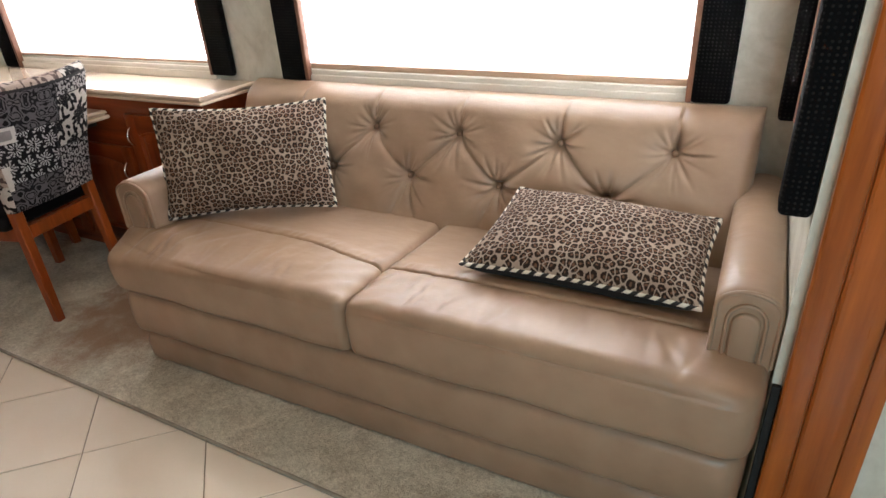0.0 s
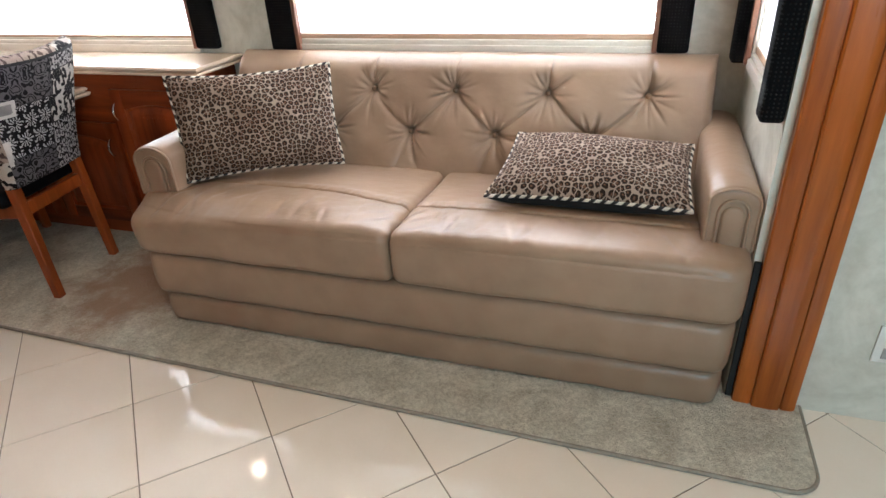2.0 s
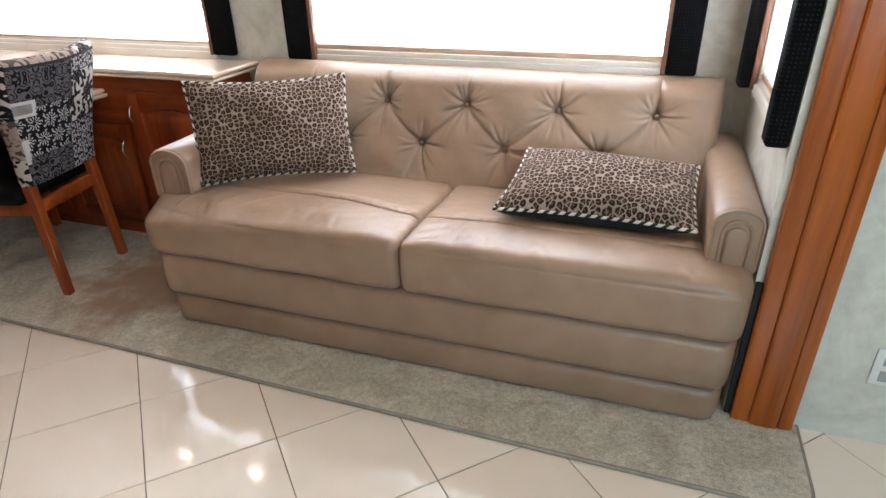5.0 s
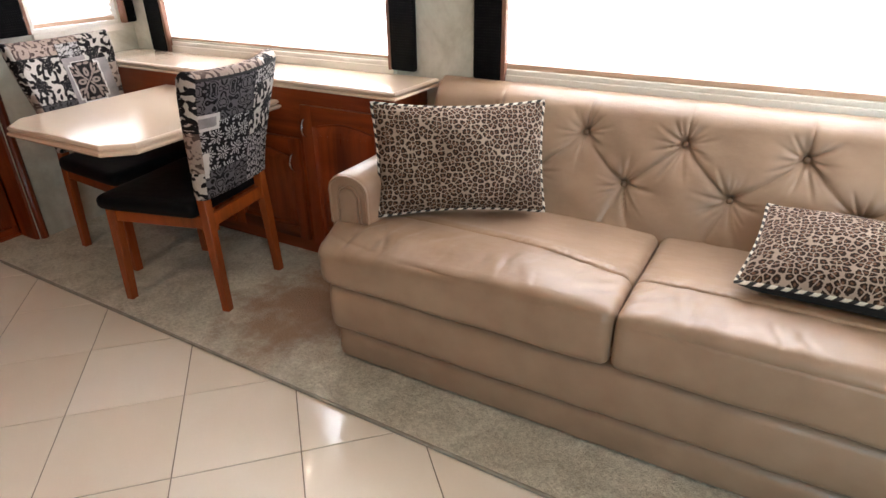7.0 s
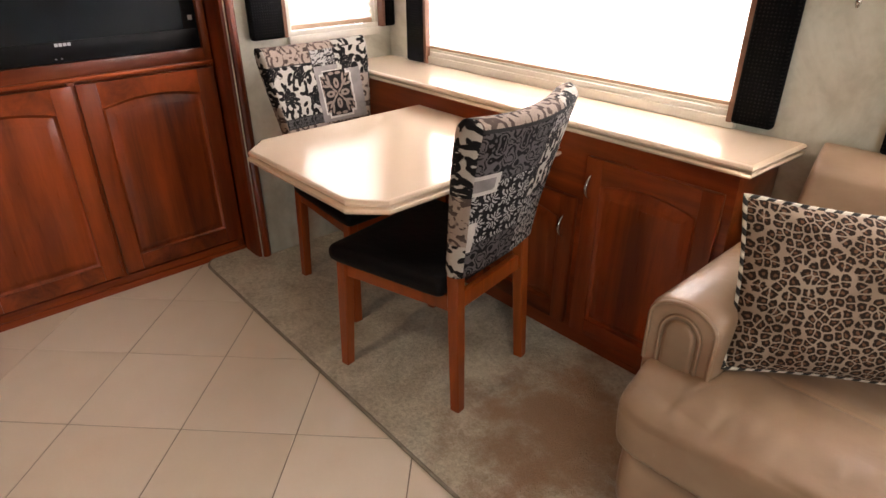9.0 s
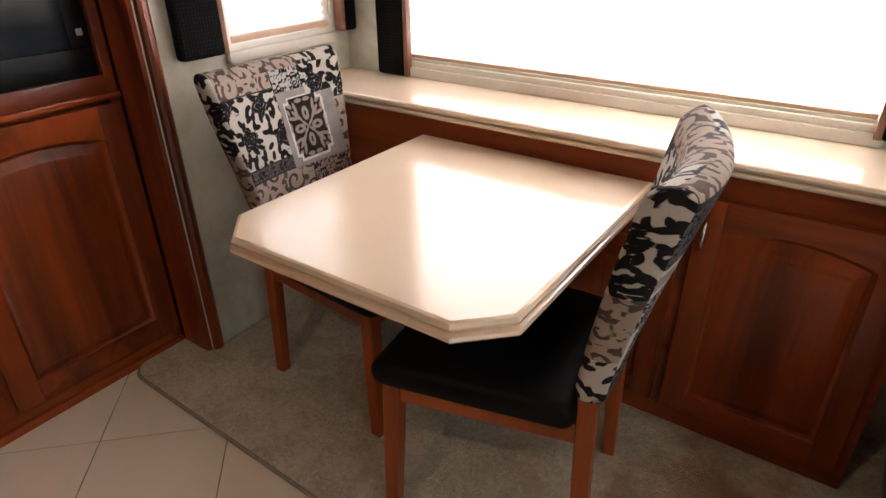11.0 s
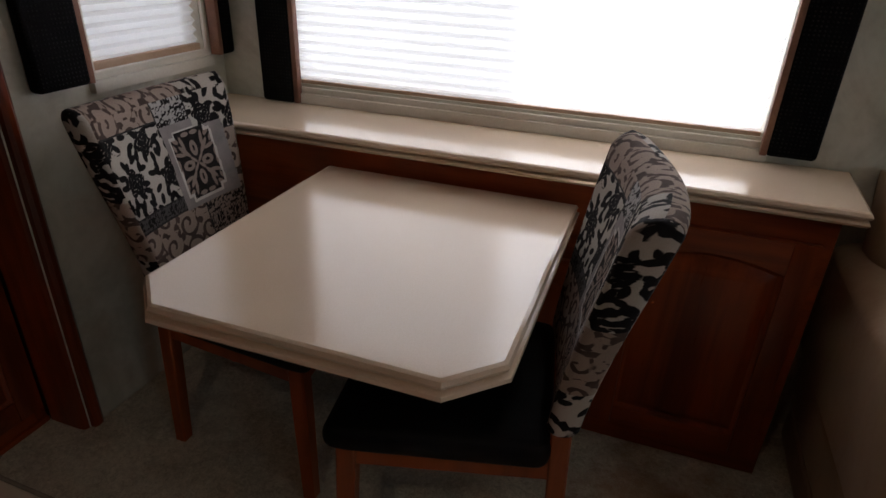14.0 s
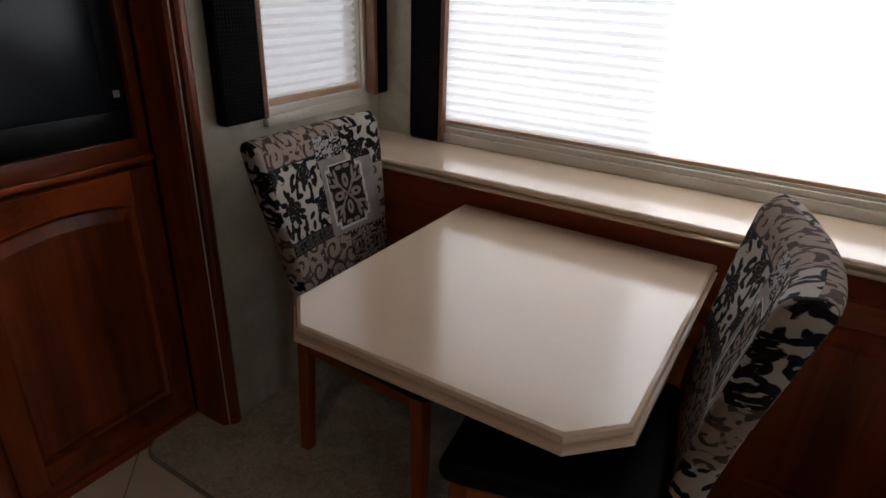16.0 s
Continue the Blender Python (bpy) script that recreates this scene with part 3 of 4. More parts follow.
# carpet of the slide-out, with a bound front edge and rounded corners
def carpet_outline():
    r, pts = 0.075, []
    x0, x1, yl, yr = -3.925, 0.375, 0.775, 0.695
    pts += [(x0 + r * (1 - math.sin(a)), yl + r * (1 - math.cos(a)) ) for a in np.linspace(math.pi / 2, 0, 7)]
    pts += [(x1 - r * (1 - math.sin(a)), yr + r * (1 - math.cos(a))) for a in np.linspace(0, math.pi / 2, 7)]
    pts += [(x1, 1.028), (0.165, 1.03), (0.168, 1.81), (-3.78, 1.81), (-3.78, 1.03), (x0, 1.03)]
    return pts


out = carpet_outline()
rug = base("carpet", (-1.8, 1.2, 0.0), "short beige cut-pile carpet with a bound edge", "carpet", kind="structure")
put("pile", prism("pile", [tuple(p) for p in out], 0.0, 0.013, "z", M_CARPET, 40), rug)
edge = [(p[0], p[1], 0.008) for p in out[:15]]
put("binding", tube("binding", edge, 0.0065, M_BIND, sides=8), rug, "dull brown carpet binding")


# ---- casings ----
def casing(name, flip, cx, cy, w, d, label, mat):
    """A fluted wooden casing, in plan: w along x, d along y; its face looks to -y or, flipped, to +x."""
    prof = [(0, 0), (0.0, 0.78), (0.03, 0.90), (0.10, 0.95), (0.25, 0.98), (0.275, 0.96), (0.282, 0.84), (0.298, 0.84), (0.305, 1.10), (0.335, 1.22), (0.45, 1.29), (0.60, 1.30), (0.72, 1.25), (0.742, 1.18), (0.75, 0.92), (0.768, 0.92), (0.776, 1.08), (0.81, 1.14), (0.94, 1.10), (1.0, 0.94), (1.0, 0)]
    if flip:
        outl = [(cx + d * b, cy + w * (1 - a)) for a, b in prof]
    else:
        outl = [(cx + w * a, cy - d * b) for a, b in prof]
    return put(name, prism(name, outl, 0.013, CEIL - 0.19, "z", mat, 30), None, label, "casing", kind="structure")


casing("trim_east", False, RIGHTX + 0.019, MAINY + 0.002, 0.168, 0.034, "fluted honey cherry casing standing beside the sofa", M_POST)
# Black strip stands in for the shaded gap between sofa and casing.
put("trim_seal", box("trim_seal", (RIGHTX + 0.001, MAINY - 0.010, 0.014), (RIGHTX + 0.0185, MAINY + 0.0035, 0.48), M_PLUSH, 0.003), None, "black strip standing in for the shade along the wooden casing", "seal", kind="structure")
casing("trim_west", True, LEFTX - 0.13, 0.985, 0.088, 0.115, "fluted dark cherry casing between cabinet and end wall", M_CHERRY_Z)


# ---- doors ----
def raised_door(name, parent, w, h, m, mats, rise=0.035, stile=0.062, label=""):
    """A raised-panel door with an arched head. Local: x across, z up, face to -y; m puts it in place."""
    zmat, xmat = mats
    bm = bmesh.new()
    t, n = 0.020, 14
    add_box(bm, (0, -t, 0), (stile, 0, h), 0.003)
    add_box(bm, (w - stile, -t, 0), (w, 0, h), 0.003)
    frame_me = from_bm(bm, "stiles", zmat, 40)
    bm = bmesh.new()
    add_box(bm, (stile, -t + 0.0006, 0), (w - stile, 0, stile), 0.003)
    lows = [(stile + (w - 2 * stile) * i / n, h - stile - rise + rise * math.sin(math.pi * i / n) ** 0.8) for i in range(n + 1)]
    poly = lows + [(w - stile, h), (stile, h)]
    r0, r1 = [bm.verts.new((a, -t + 0.0006, b)) for a, b in poly], [bm.verts.new((a, 0, b)) for a, b in poly]
    k = len(poly)
    for i in range(k):
        bm.faces.new((r0[i], r0[(i + 1) % k], r1[(i + 1) % k], r1[i]))
    bm.faces.new(r0)
    bm.faces.new(r1)
    rail_me = from_bm(bm, "rails", xmat, 40)
    bm = bmesh.new()
    outl = arch(stile - 0.002, w - stile + 0.002, stile - 0.002, h - stile + 0.002, rise)
    rings = []
    for d, y in ((0, -0.002), (0, -0.017), (0.008, -0.009), (0.014, -0.007), (0.040, -0.019), (0.046, -0.0205)):
        rings.append([bm.verts.new((p[0], y, p[1])) for p in inset(outl, d)])
    k = len(outl)
    for a, b in zip(rings, rings[1:]):
        for i in range(k):
            bm.faces.new((a[i], a[(i + 1) % k], b[(i + 1) % k], b[i]))
    bm.faces.new(rings[-1])
    panel_me = from_bm(bm, "panel", zmat, 30)
    door = put(name, frame_me, parent, label)
    door.matrix_parent_inverse = parent.matrix_basis.inverted()
    door.matrix_basis = m
    for nm, me in (("rail", rail_me), ("panel", panel_me)):
        o = new(nm, me)
        o.parent = door
    return door


def bar_pull(parent, m, length=0.078):
    """A slender bowed metal pull on a door."""
    pts = [(0, -0.022 - 0.022 * math.sin(math.pi * i / 12) ** 0.7, length * (i / 12 - 0.5)) for i in range(13)]
    pts = [(0, -0.018, -length / 2)] + pts + [(0, -0.018, length / 2)]
    me = tube("pull", pts, lambda s: 0.0028 + 0.0035 * math.sin(math.pi * s) ** 2, M_METAL, sides=8)
    o = new("pull", me)
    o.parent = parent
    o.matrix_basis = m
    tagged(o, "bowed nickel pull")
    return o


# television cabinet, facing +x
FX = -3.93
tvc = base("media_cabinet", (FX - 0.25, 0.43, 0), "built-in red cherry media cabinet with two arched doors", "cabinet", kind="structure")
YA, YB = -0.12, 0.985
put("body", boxes("body", [((FX - 0.5, YA, 0.0), (FX - 0.03, YB, 0.93)), ((FX - 0.5, YA, 1.62), (FX - 0.03, YB, CEIL)), ((FX - 0.5, YA, 0.93), (FX - 0.12, YB, 1.62))], M_CHERRY_Z), tvc)
put("face_frame", boxes("face_frame", [((FX - 0.03, YA, 0.0), (FX, -0.065, CEIL)), ((FX - 0.03, 0.955, 0.0), (FX, YB, CEIL)), ((FX - 0.03, 0.425, 0.062), (FX, 0.455, 0.885))], M_CHERRY_Z, 0.002), tvc)
put("rails", boxes("rails", [((FX - 0.03, -0.065, 0.0), (FX - 0.001, 0.955, 0.062)), ((FX - 0.03, -0.065, 0.885), (FX - 0.001, 0.955, 0.955)), ((FX - 0.03, -0.065, 1.56), (FX - 0.001, 0.955, CEIL))], M_CHERRY_Y, 0.002), tvc)
put("moulding", boxes("moulding", [((FX - 0.001, YA, 0.889), (FX + 0.012, YB, 0.905)), ((FX - 0.001, YA, 0.0), (FX + 0.010, YB, 0.030))], M_CHERRY_Y, 0.004), tvc)
for y0, y1 in ((0.448, 0.972), (-0.075, 0.432)):
    raised_door("door", tvc, y1 - y0, 0.80, Matrix.Translation((FX + 0.001, y0, 0.078)) @ pose(0, 0, 0, 0, 0, 90), (M_CHERRY_Z, M_CHERRY_Y), 0.028, 0.070)

tv = base("television", (FX - 0.05, 0.43, 0.957), "black flat-screen television set into the cherry cabinet", "television")
put("bezel", boxes("bezel", [((FX - 0.10, -0.060, 0.957), (FX - 0.012, 0.950, 1.03)), ((FX - 0.10, -0.060, 1.03), (FX - 0.012, -0.01, 1.555)), ((FX - 0.10, 0.895, 1.03), (FX - 0.012, 0.950, 1.555)), ((FX - 0.10, -0.01, 1.52), (FX - 0.012, 0.895, 1.555))], M_BEZEL, 0.0015), tv)
put("display", box("display", (FX - 0.09, -0.012, 1.028), (FX - 0.014, 0.897, 1.522), M_SCREENTV, 0.001), tv, "dark glass display")
put("maker_mark", boxes("maker_mark", [((FX - 0.0125, 0.425 + i * 0.014, 1.013), (FX - 0.0115, 0.425 + i * 0.014 + 0.011, 1.024)) for i in range(4)], M_MARK), tv, "silver printed bars")
put("indicator", boxes("indicator", [((FX - 0.0125, 0.415 + i * 0.02, 0.969), (FX - 0.0115, 0.421 + i * 0.02, 0.972)) for i in range(2)], M_MARK), tv)
put("sticker", boxes("sticker", [((FX - 0.0125, 0.917, 1.064), (FX - 0.0115, 0.934, 1.082))], M_SLOT), tv, "small grey square sticker")


# ---- dinette ----
cab = base("dinette_cabinet", (-2.85, 1.68, 0), "low cherry cabinet under the window ledge with panel doors", "cabinet", kind="structure")
CF, CR = 1.545, -1.925
put("body", boxes("body", [((LEFTX + 0.002, CF + 0.002, 0.0135), (CR, WALLY - 0.002, 0.805))], M_CHERRY_X, 0.002), cab)
DM = (M_CHERRY_Z, M_CHERRY_X)
for x0, x1, h, px, pz in ((-2.395, -1.950, 0.655, -2.372, 0.643), (-2.90, -2.425, 0.50, -2.465, 0.472), (-3.42, -2.93, 0.50, -3.36, 0.54)):
    d = raised_door("door", cab, x1 - x0, h, Matrix.Translation((x0, CF, 0.085)), DM, 0.03, 0.06)
    bar_pull(d, Matrix.Translation((px - x0, 0, pz - 0.085)))
ledge = [(LEFTX + 0.002, 1.505), (-1.884, 1.505), (-1.866, WALLY - 0.001), (LEFTX + 0.002, WALLY - 0.001)]
put("ledge_top", slab("ledge_top", ledge, [(0.012, 0.807), (0.004, 0.810), (0.001, 0.816), (0.004, 0.822), (0.015, 0.824), (0.015, 0.827), (0.003, 0.829), (0.0, 0.835), (0.004, 0.842), (0.010, 0.845)], M_TOP), None, "cream solid-surface window ledge with a moulded edge", "counter", kind="structure")

TX0, TX1, TY0, TY1, CH = -3.245, -2.508, 0.733, 1.540, 0.088
outline = [(TX0 + CH, TY0), (TX1 - CH, TY0), (TX1, TY0 + CH), (TX1, TY1), (TX0, TY1), (TX0, TY0 + CH)]
table = base("dinette_table", ((TX0 + TX1) / 2, 1.2, 0), "cream solid-surface dinette table with clipped corners", "table")
put("top", slab("top", outline, [(0.016, 0.708), (0.006, 0.710), (0.0, 0.717), (0.001, 0.725), (0.004, 0.727), (0.013, 0.729), (0.013, 0.732), (0.007, 0.734), (0.005, 0.740), (0.009, 0.747), (0.016, 0.750)], M_TOP), table)
for bx in (TX0 + 0.12, TX1 - 0.16):
    put("bracket", box("bracket", (bx, TY1 - 0.20, 0.665), (bx + 0.04, CF + 0.001, 0.7085), M_KICK, 0.002), table, "dark wall bracket under the table")


# ---- chairs ----
def patch_of(u, v, front):
    """Which print covers a place of the chair back; u across, v up, both in metres from the middle of its lower edge."""
    if front:
        if u < -0.02:
            if v > 0.42:
                return 0
            if v > 0.22:
                return 1
            return 5 if v > 0.185 else 0
        if v > 0.40 and u < 0.09:
            return 0 if v > 0.465 else 3
        if u >= 0.09 and v > 0.375:
            return 1
        if u >= 0.185:
            return 1 if v > 0.35 else 0
        mu, mv = abs(u - 0.07), abs(v - 0.285)
        if (mu < 0.066 and mv < 0.074) or (mu < 0.050 and mv < 0.090):
            return 2
        if (mu < 0.073 and mv < 0.081) or (mu < 0.057 and mv < 0.097):
            return 9
        if v < 0.175:
            return 2 if u > 0.05 else 0
        return 6
    u = -u
    if u < -0.13 and 0.275 < v < 0.335:
        return 6 if u < -0.145 and 0.285 < v < 0.325 else 9
    if u < -0.17 and 0.09 < v < 0.19:
        return 9
    if v > 0.46:
        return 1 if u < -0.06 else 0
    if v > 0.31:
        return 4 if u < 0.05 else (7 if v > 0.40 else 1)
    if v > 0.115 and u < 0.03:
        return 3
    if u >= 0.03:
        return 1 if v > 0.20 else 7
    return 4


def blob(u, v, cu, cv, a, b, turn):
    """Rough distance inside an ellipse, positive within."""
    c, q = math.cos(turn), math.sin(turn)
    x, y = (u - cu) * c + (v - cv) * q, -(u - cu) * q + (v - cv) * c
    return (1 - np.hypot(x / a, y / b)) * min(a, b)


def motif_scroll(u, v, pitch=0.074, turn=0.031, stroke=0.0046):
    """Curling tendrils: a spiral in each cell, handed by turns, with leaf tips between."""
    i = np.floor(u / pitch)
    j = np.floor(v / pitch + 0.5 * (i % 2))
    cu, cv = (i + 0.5) * pitch, (j + 0.5 - 0.5 * (i % 2)) * pitch
    hand = np.where((i + j) % 2 > 0.5, 1.0, -1.0)
    r, th = np.hypot(u - cu, v - cv), np.arctan2(v - cv, u - cu)
    line = ((r / turn - hand * th / (2 * math.pi) + 0.25) % 1.0 - 0.5) * turn
    curl = stroke - np.abs(line) - 0.0012 * np.cos(3 * th)
    leaf = 0.0065 * np.cos(5 * th + 2 * i + j) * np.clip((r / pitch - 0.32) / 0.16, 0, 1) - 0.0026
    return np.where(r < 0.42 * pitch, curl, np.maximum(np.where(r < 0.54 * pitch, curl, -0.002), leaf))


def motif_roses(u, v, grow=1.15):
    """Full-blown roses with veined petals, leaves and stems, sown evenly."""
    f = np.full_like(u, -0.02)
    p = 0.098 * grow
    for i in range(-4, 5):
        for j in range(-2, 8):
            cu, cv = (i + 0.5 * (j % 2)) * p + 0.012 * math.sin(3 * i + 5 * j) - 0.10, j * p * 0.86 + 0.012 * math.cos(4 * i + j) + 0.005
            near = np.hypot(u - cu, v - cv) < p
            if not near.any():
                continue
            a, b = u[near], v[near]
            r, th = np.hypot(a - cu, b - cv), np.arctan2(b - cv, a - cu)
            g = 0.027 * grow * (1 + 0.16 * np.cos(5 * th + i + 2 * j)) - r
            vein = np.abs(((r / (0.0095 * grow) + 0.35 * np.sin(4 * th + j)) % 1.0) - 0.5) * 0.0095 - 0.0008
            g = np.where(g > 0.003, np.minimum(g, vein), g)
            for k in range(13):
                t = 2 * math.pi * k / 6.5 + 0.4 * math.sin(i * 5 + j * 3 + k)
                d = ((0.037 if k < 7 else 0.055) + 0.006 * math.sin(k * 2.3 + i)) * grow
                g = np.maximum(g, blob(a, b, cu + d * math.cos(t), cv + d * math.sin(t), 0.0125 * grow, 0.0064 * grow, t + 0.7 * math.sin(k + j)))
            g = np.maximum(g, 0.0016 - np.abs(b - cv + 0.030 * np.sin((a - cu) / (0.026 * grow))) - 0.02 * (np.abs(a - cu) > 0.045 * grow))
            f[near] = np.maximum(f[near], g)
    return f


def motif_medallion(u, v):
    """A four-fold ornament; positive where the dark ground shows."""
    a, b = np.abs(u), np.abs(v)
    f = np.maximum(blob(a, b, 0.030, 0.0, 0.018, 0.012, 0.0), blob(a, b, 0.0, 0.036, 0.011, 0.019, 0.0))
    hole = np.maximum(blob(a, b, 0.030, 0.0, 0.009, 0.005, 0.0), blob(a, b, 0.0, 0.036, 0.004, 0.010, 0.0))
    f = np.where(hole > 0, -hole, f)
    for cu, cv, la, lb, t in ((0.030, 0.034, 0.022, 0.0052, 0.85), (0.046, 0.030, 0.017, 0.0046, 0.25), (0.030, 0.054, 0.018, 0.0046, 1.35), (0.050, 0.066, 0.013, 0.006, 0.8), (0.060, 0.010, 0.006, 0.012, 0.0), (0.014, 0.072, 0.012, 0.0055, 0.0), (0.010, 0.010, 0.014, 0.0035, 0.8), (0.056, 0.048, 0.010, 0.004, 1.2)):
        f = np.maximum(f, blob(a, b, cu, cv, la, lb, t))
    return -f


def motif_heads(u, v):
    """Chrysanthemum heads with pointed petals among small leaves."""
    p = 0.070
    j = np.floor(v / p)
    i = np.floor(u / p + 0.5 * (j % 2))
    cu, cv = (i + 0.5 - 0.5 * (j % 2)) * p, (j + 0.5) * p
    r, th = np.hypot(u - cu, v - cv), np.arctan2(v - cv, u - cu)
    petal = 0.0055 * (np.cos(12 * th + i) * np.clip(r / 0.012, 0.3, 1) - 0.05)
    f = np.where(r < 0.027, np.where(r < 0.005, 0.002, -petal), 0.003)
    for k in range(5):
        t = 2 * math.pi * (k + 0.5) / 5
        f = np.minimum(f, np.where(r > 0.024, -(blob(u, v, cu + 0.036 * math.cos(t), cv + 0.036 * math.sin(t), 0.009, 0.0045, t + 0.6)), f))
    return f


def motif_damask(u, v, pu=0.24, pv=0.21):
    """Mirrored ornament drawn in winding outlines."""
    a, b = np.abs((u / pu) % 1.0 - 0.5) * 2, np.abs((v / pv) % 1.0 - 0.5) * 2
    g = np.cos(2.2 * math.pi * a) * np.cos(1.9 * math.pi * b) + 0.6 * np.cos(3.4 * math.pi * (a + b)) * np.cos(2.3 * math.pi * (a - b)) + 0.25 * np.sin(5 * math.pi * a * b)
    return (np.abs((g * 1.25) % 1.0 - 0.5) - 0.27) * 0.02


def motif(index, u, v, front):
    if index == 0:
        return motif_scroll(u, v)
    if index == 1:
        return motif_roses(u, v)
    if index == 2:
        return np.where(v > 0.18, motif_medallion((u - 0.07) / 1.12, (v - 0.285) / 1.12), motif_damask(u, v, 0.11, 0.12))
    if index == 3:
        return motif_damask(u, v, 0.13, 0.12) if front else motif_heads(u, v)
    if index in (4, 5):
        return motif_damask(u, v) if index == 4 else motif_damask(u, v, 0.09, 0.10)
    if index == 7:
        return motif_scroll(u, v, 0.034, 0.015, 0.0034)
    return np.zeros_like(u)


def chair_back():
    """Padded, hollowed and raked back with its patchwork cover."""
    nu, nv, th = 104, 112, 0.086
    lo, hi = 0.50, 0.988
    bm = bmesh.new()
    layer = bm.loops.layers.uv.new("UVMap")

    def place(s, q, side):
        v = q * (hi - lo)
        half = 0.196 + 0.054 * smooth01(np.array(q))
        u = s * half
        rake = -0.205 - 0.088 * q ** 1.3
        hollow = -0.044 * (1 - s * s) * (0.35 + 0.65 * q)
        r = min(1.0, (1 - abs(s)) / 0.10)
        g = min(1.0, (1 - q) / 0.07, q / 0.05 + 0.5)
        puff = math.sqrt(max(0.0, 1 - (1 - r) ** 2)) * math.sqrt(max(0.0, 1 - (1 - g) ** 2))
        thick = th * (0.74 + 0.26 * q)
        x = rake + hollow + side * thick * 0.5 * puff
        return Vector((x, u, lo + v - 0.03 * (1 - s * s) * q * 0.4)), (float(u), float(v)), (
            float(u + math.copysign(thick * 0.5 * (1 - math.sqrt(max(0.0, 1 - (1 - r) ** 2))), s)),
            float(v + (thick * 0.5 * (1 - math.sqrt(max(0.0, 1 - (1 - g) ** 2))) if q > 0.5 else 0.0)))
    st = np.concatenate([-1 + 0.10 * (1 - np.cos(np.linspace(0, math.pi / 2, 6)[:-1])), np.linspace(-0.9, 0.9, nu), (1 - 0.10 * (1 - np.cos(np.linspace(0, math.pi / 2, 6)[:-1])))[::-1]])
    qt = np.concatenate([np.linspace(0, 0.93, nv), (1 - 0.07 * (1 - np.cos(np.linspace(0, math.pi / 2, 6)[:-1])))[::-1]])
    for side in (1, -1):
        grid = [[(lambda pl: (bm.verts.new(pl[0]), pl[1], pl[2]))(place(s, q, side)) for s in st] for q in qt]
        for i in range(len(qt) - 1):
            for j in range(len(st) - 1):
                quad = [grid[i][j], grid[i][j + 1], grid[i + 1][j + 1], grid[i + 1][j]]
                f = bm.faces.new([p[0] for p in quad])
                cu, cv = sum(p[1][0] for p in quad) / 4, sum(p[1][1] for p in quad) / 4
                f.material_index = patch_of(cu, cv, side > 0)
                # the wrapped edges carry blooms and scrolls of their own
                if abs(st[j] + st[j + 1]) > 1.86:
                    f.material_index = 0 if 0.11 < cv < 0.27 else 1
                elif qt[i] > 0.95:
                    f.material_index = 0 if cu * side < 0.10 else 1
                elif f.material_index not in (6, 9):
                    ahead = (patch_of(cu + 0.0042, cv, side > 0), patch_of(cu, cv + 0.0042, side > 0))
                    if any(q not in (f.material_index, 6, 9) for q in ahead):
                        f.material_index = 8
                wrapped, ridge = abs(st[j] + st[j + 1]) > 1.86, qt[i] > 0.95
                for lp, p in zip(f.loops, quad):
                    deep = p[0].co.x + 0.25
                    if wrapped:
                        lp[layer].uv = (deep, p[2][1])
                    elif ridge:
                        lp[layer].uv = (p[2][0], deep + 0.6)
                    else:
                        lp[layer].uv = (p[2][0] if side > 0 else p[2][0] + 2.0, p[2][1])
    bmesh.ops.remove_doubles(bm, verts=bm.verts, dist=1e-5)
    me = from_bm(bm, "back_cushion", PRINTS, 80)
    count = len(me.loops)
    uv = np.empty(count * 2, np.float32)
    me.uv_layers["UVMap"].data.foreach_get("uv", uv)
    index = np.empty(len(me.polygons), np.int32)
    me.polygons.foreach_get("material_index", index)
    sides = np.empty(len(me.polygons), np.int32)
    me.polygons.foreach_get("loop_total", sides)
    index = np.repeat(index, sides)
    u, v = uv[0::2].astype(float), uv[1::2].astype(float)
    front = u < 1.0
    u = np.where(front, u, u - 2.0)
    value = np.zeros(count)
    for k in range(len(PRINTS)):
        for face in (True, False):
            pick = (index == k) & (front == face)
            if pick.any():
                value[pick] = motif(k, u[pick], v[pick], face)
    me.attributes.new("motif", "FLOAT", "CORNER").data.foreach_set("value", value.astype(np.float32))
    return me


def tapered_leg(x0, y0, x1, y1, z1, a0, a1):
    bm = bmesh.new()
    r = []
    for x, y, z, a in ((x0, y0, 0.013, a0), (x0 * 0.4 + x1 * 0.6, y0 * 0.4 + y1 * 0.6, z1 * 0.6, (a0 + a1) / 2 + 0.001), (x1, y1, z1, a1)):
        c = a * 0.18
        pts = [(-a + c, -a), (a - c, -a), (a, -a + c), (a, a - c), (a - c, a), (-a + c, a), (-a, a - c), (-a, -a + c)]
        r.append([bm.verts.new((x + p, y + q, z)) for p, q in pts])
    for a, b in zip(r, r[1:]):
        for i in range(8):
            bm.faces.new((a[i], a[(i + 1) % 8], b[(i + 1) % 8], b[i]))
    bm.faces.new(r[0])
    bm.faces.new(r[-1])
    return from_bm(bm, "leg", M_CHAIRWOOD, 30)


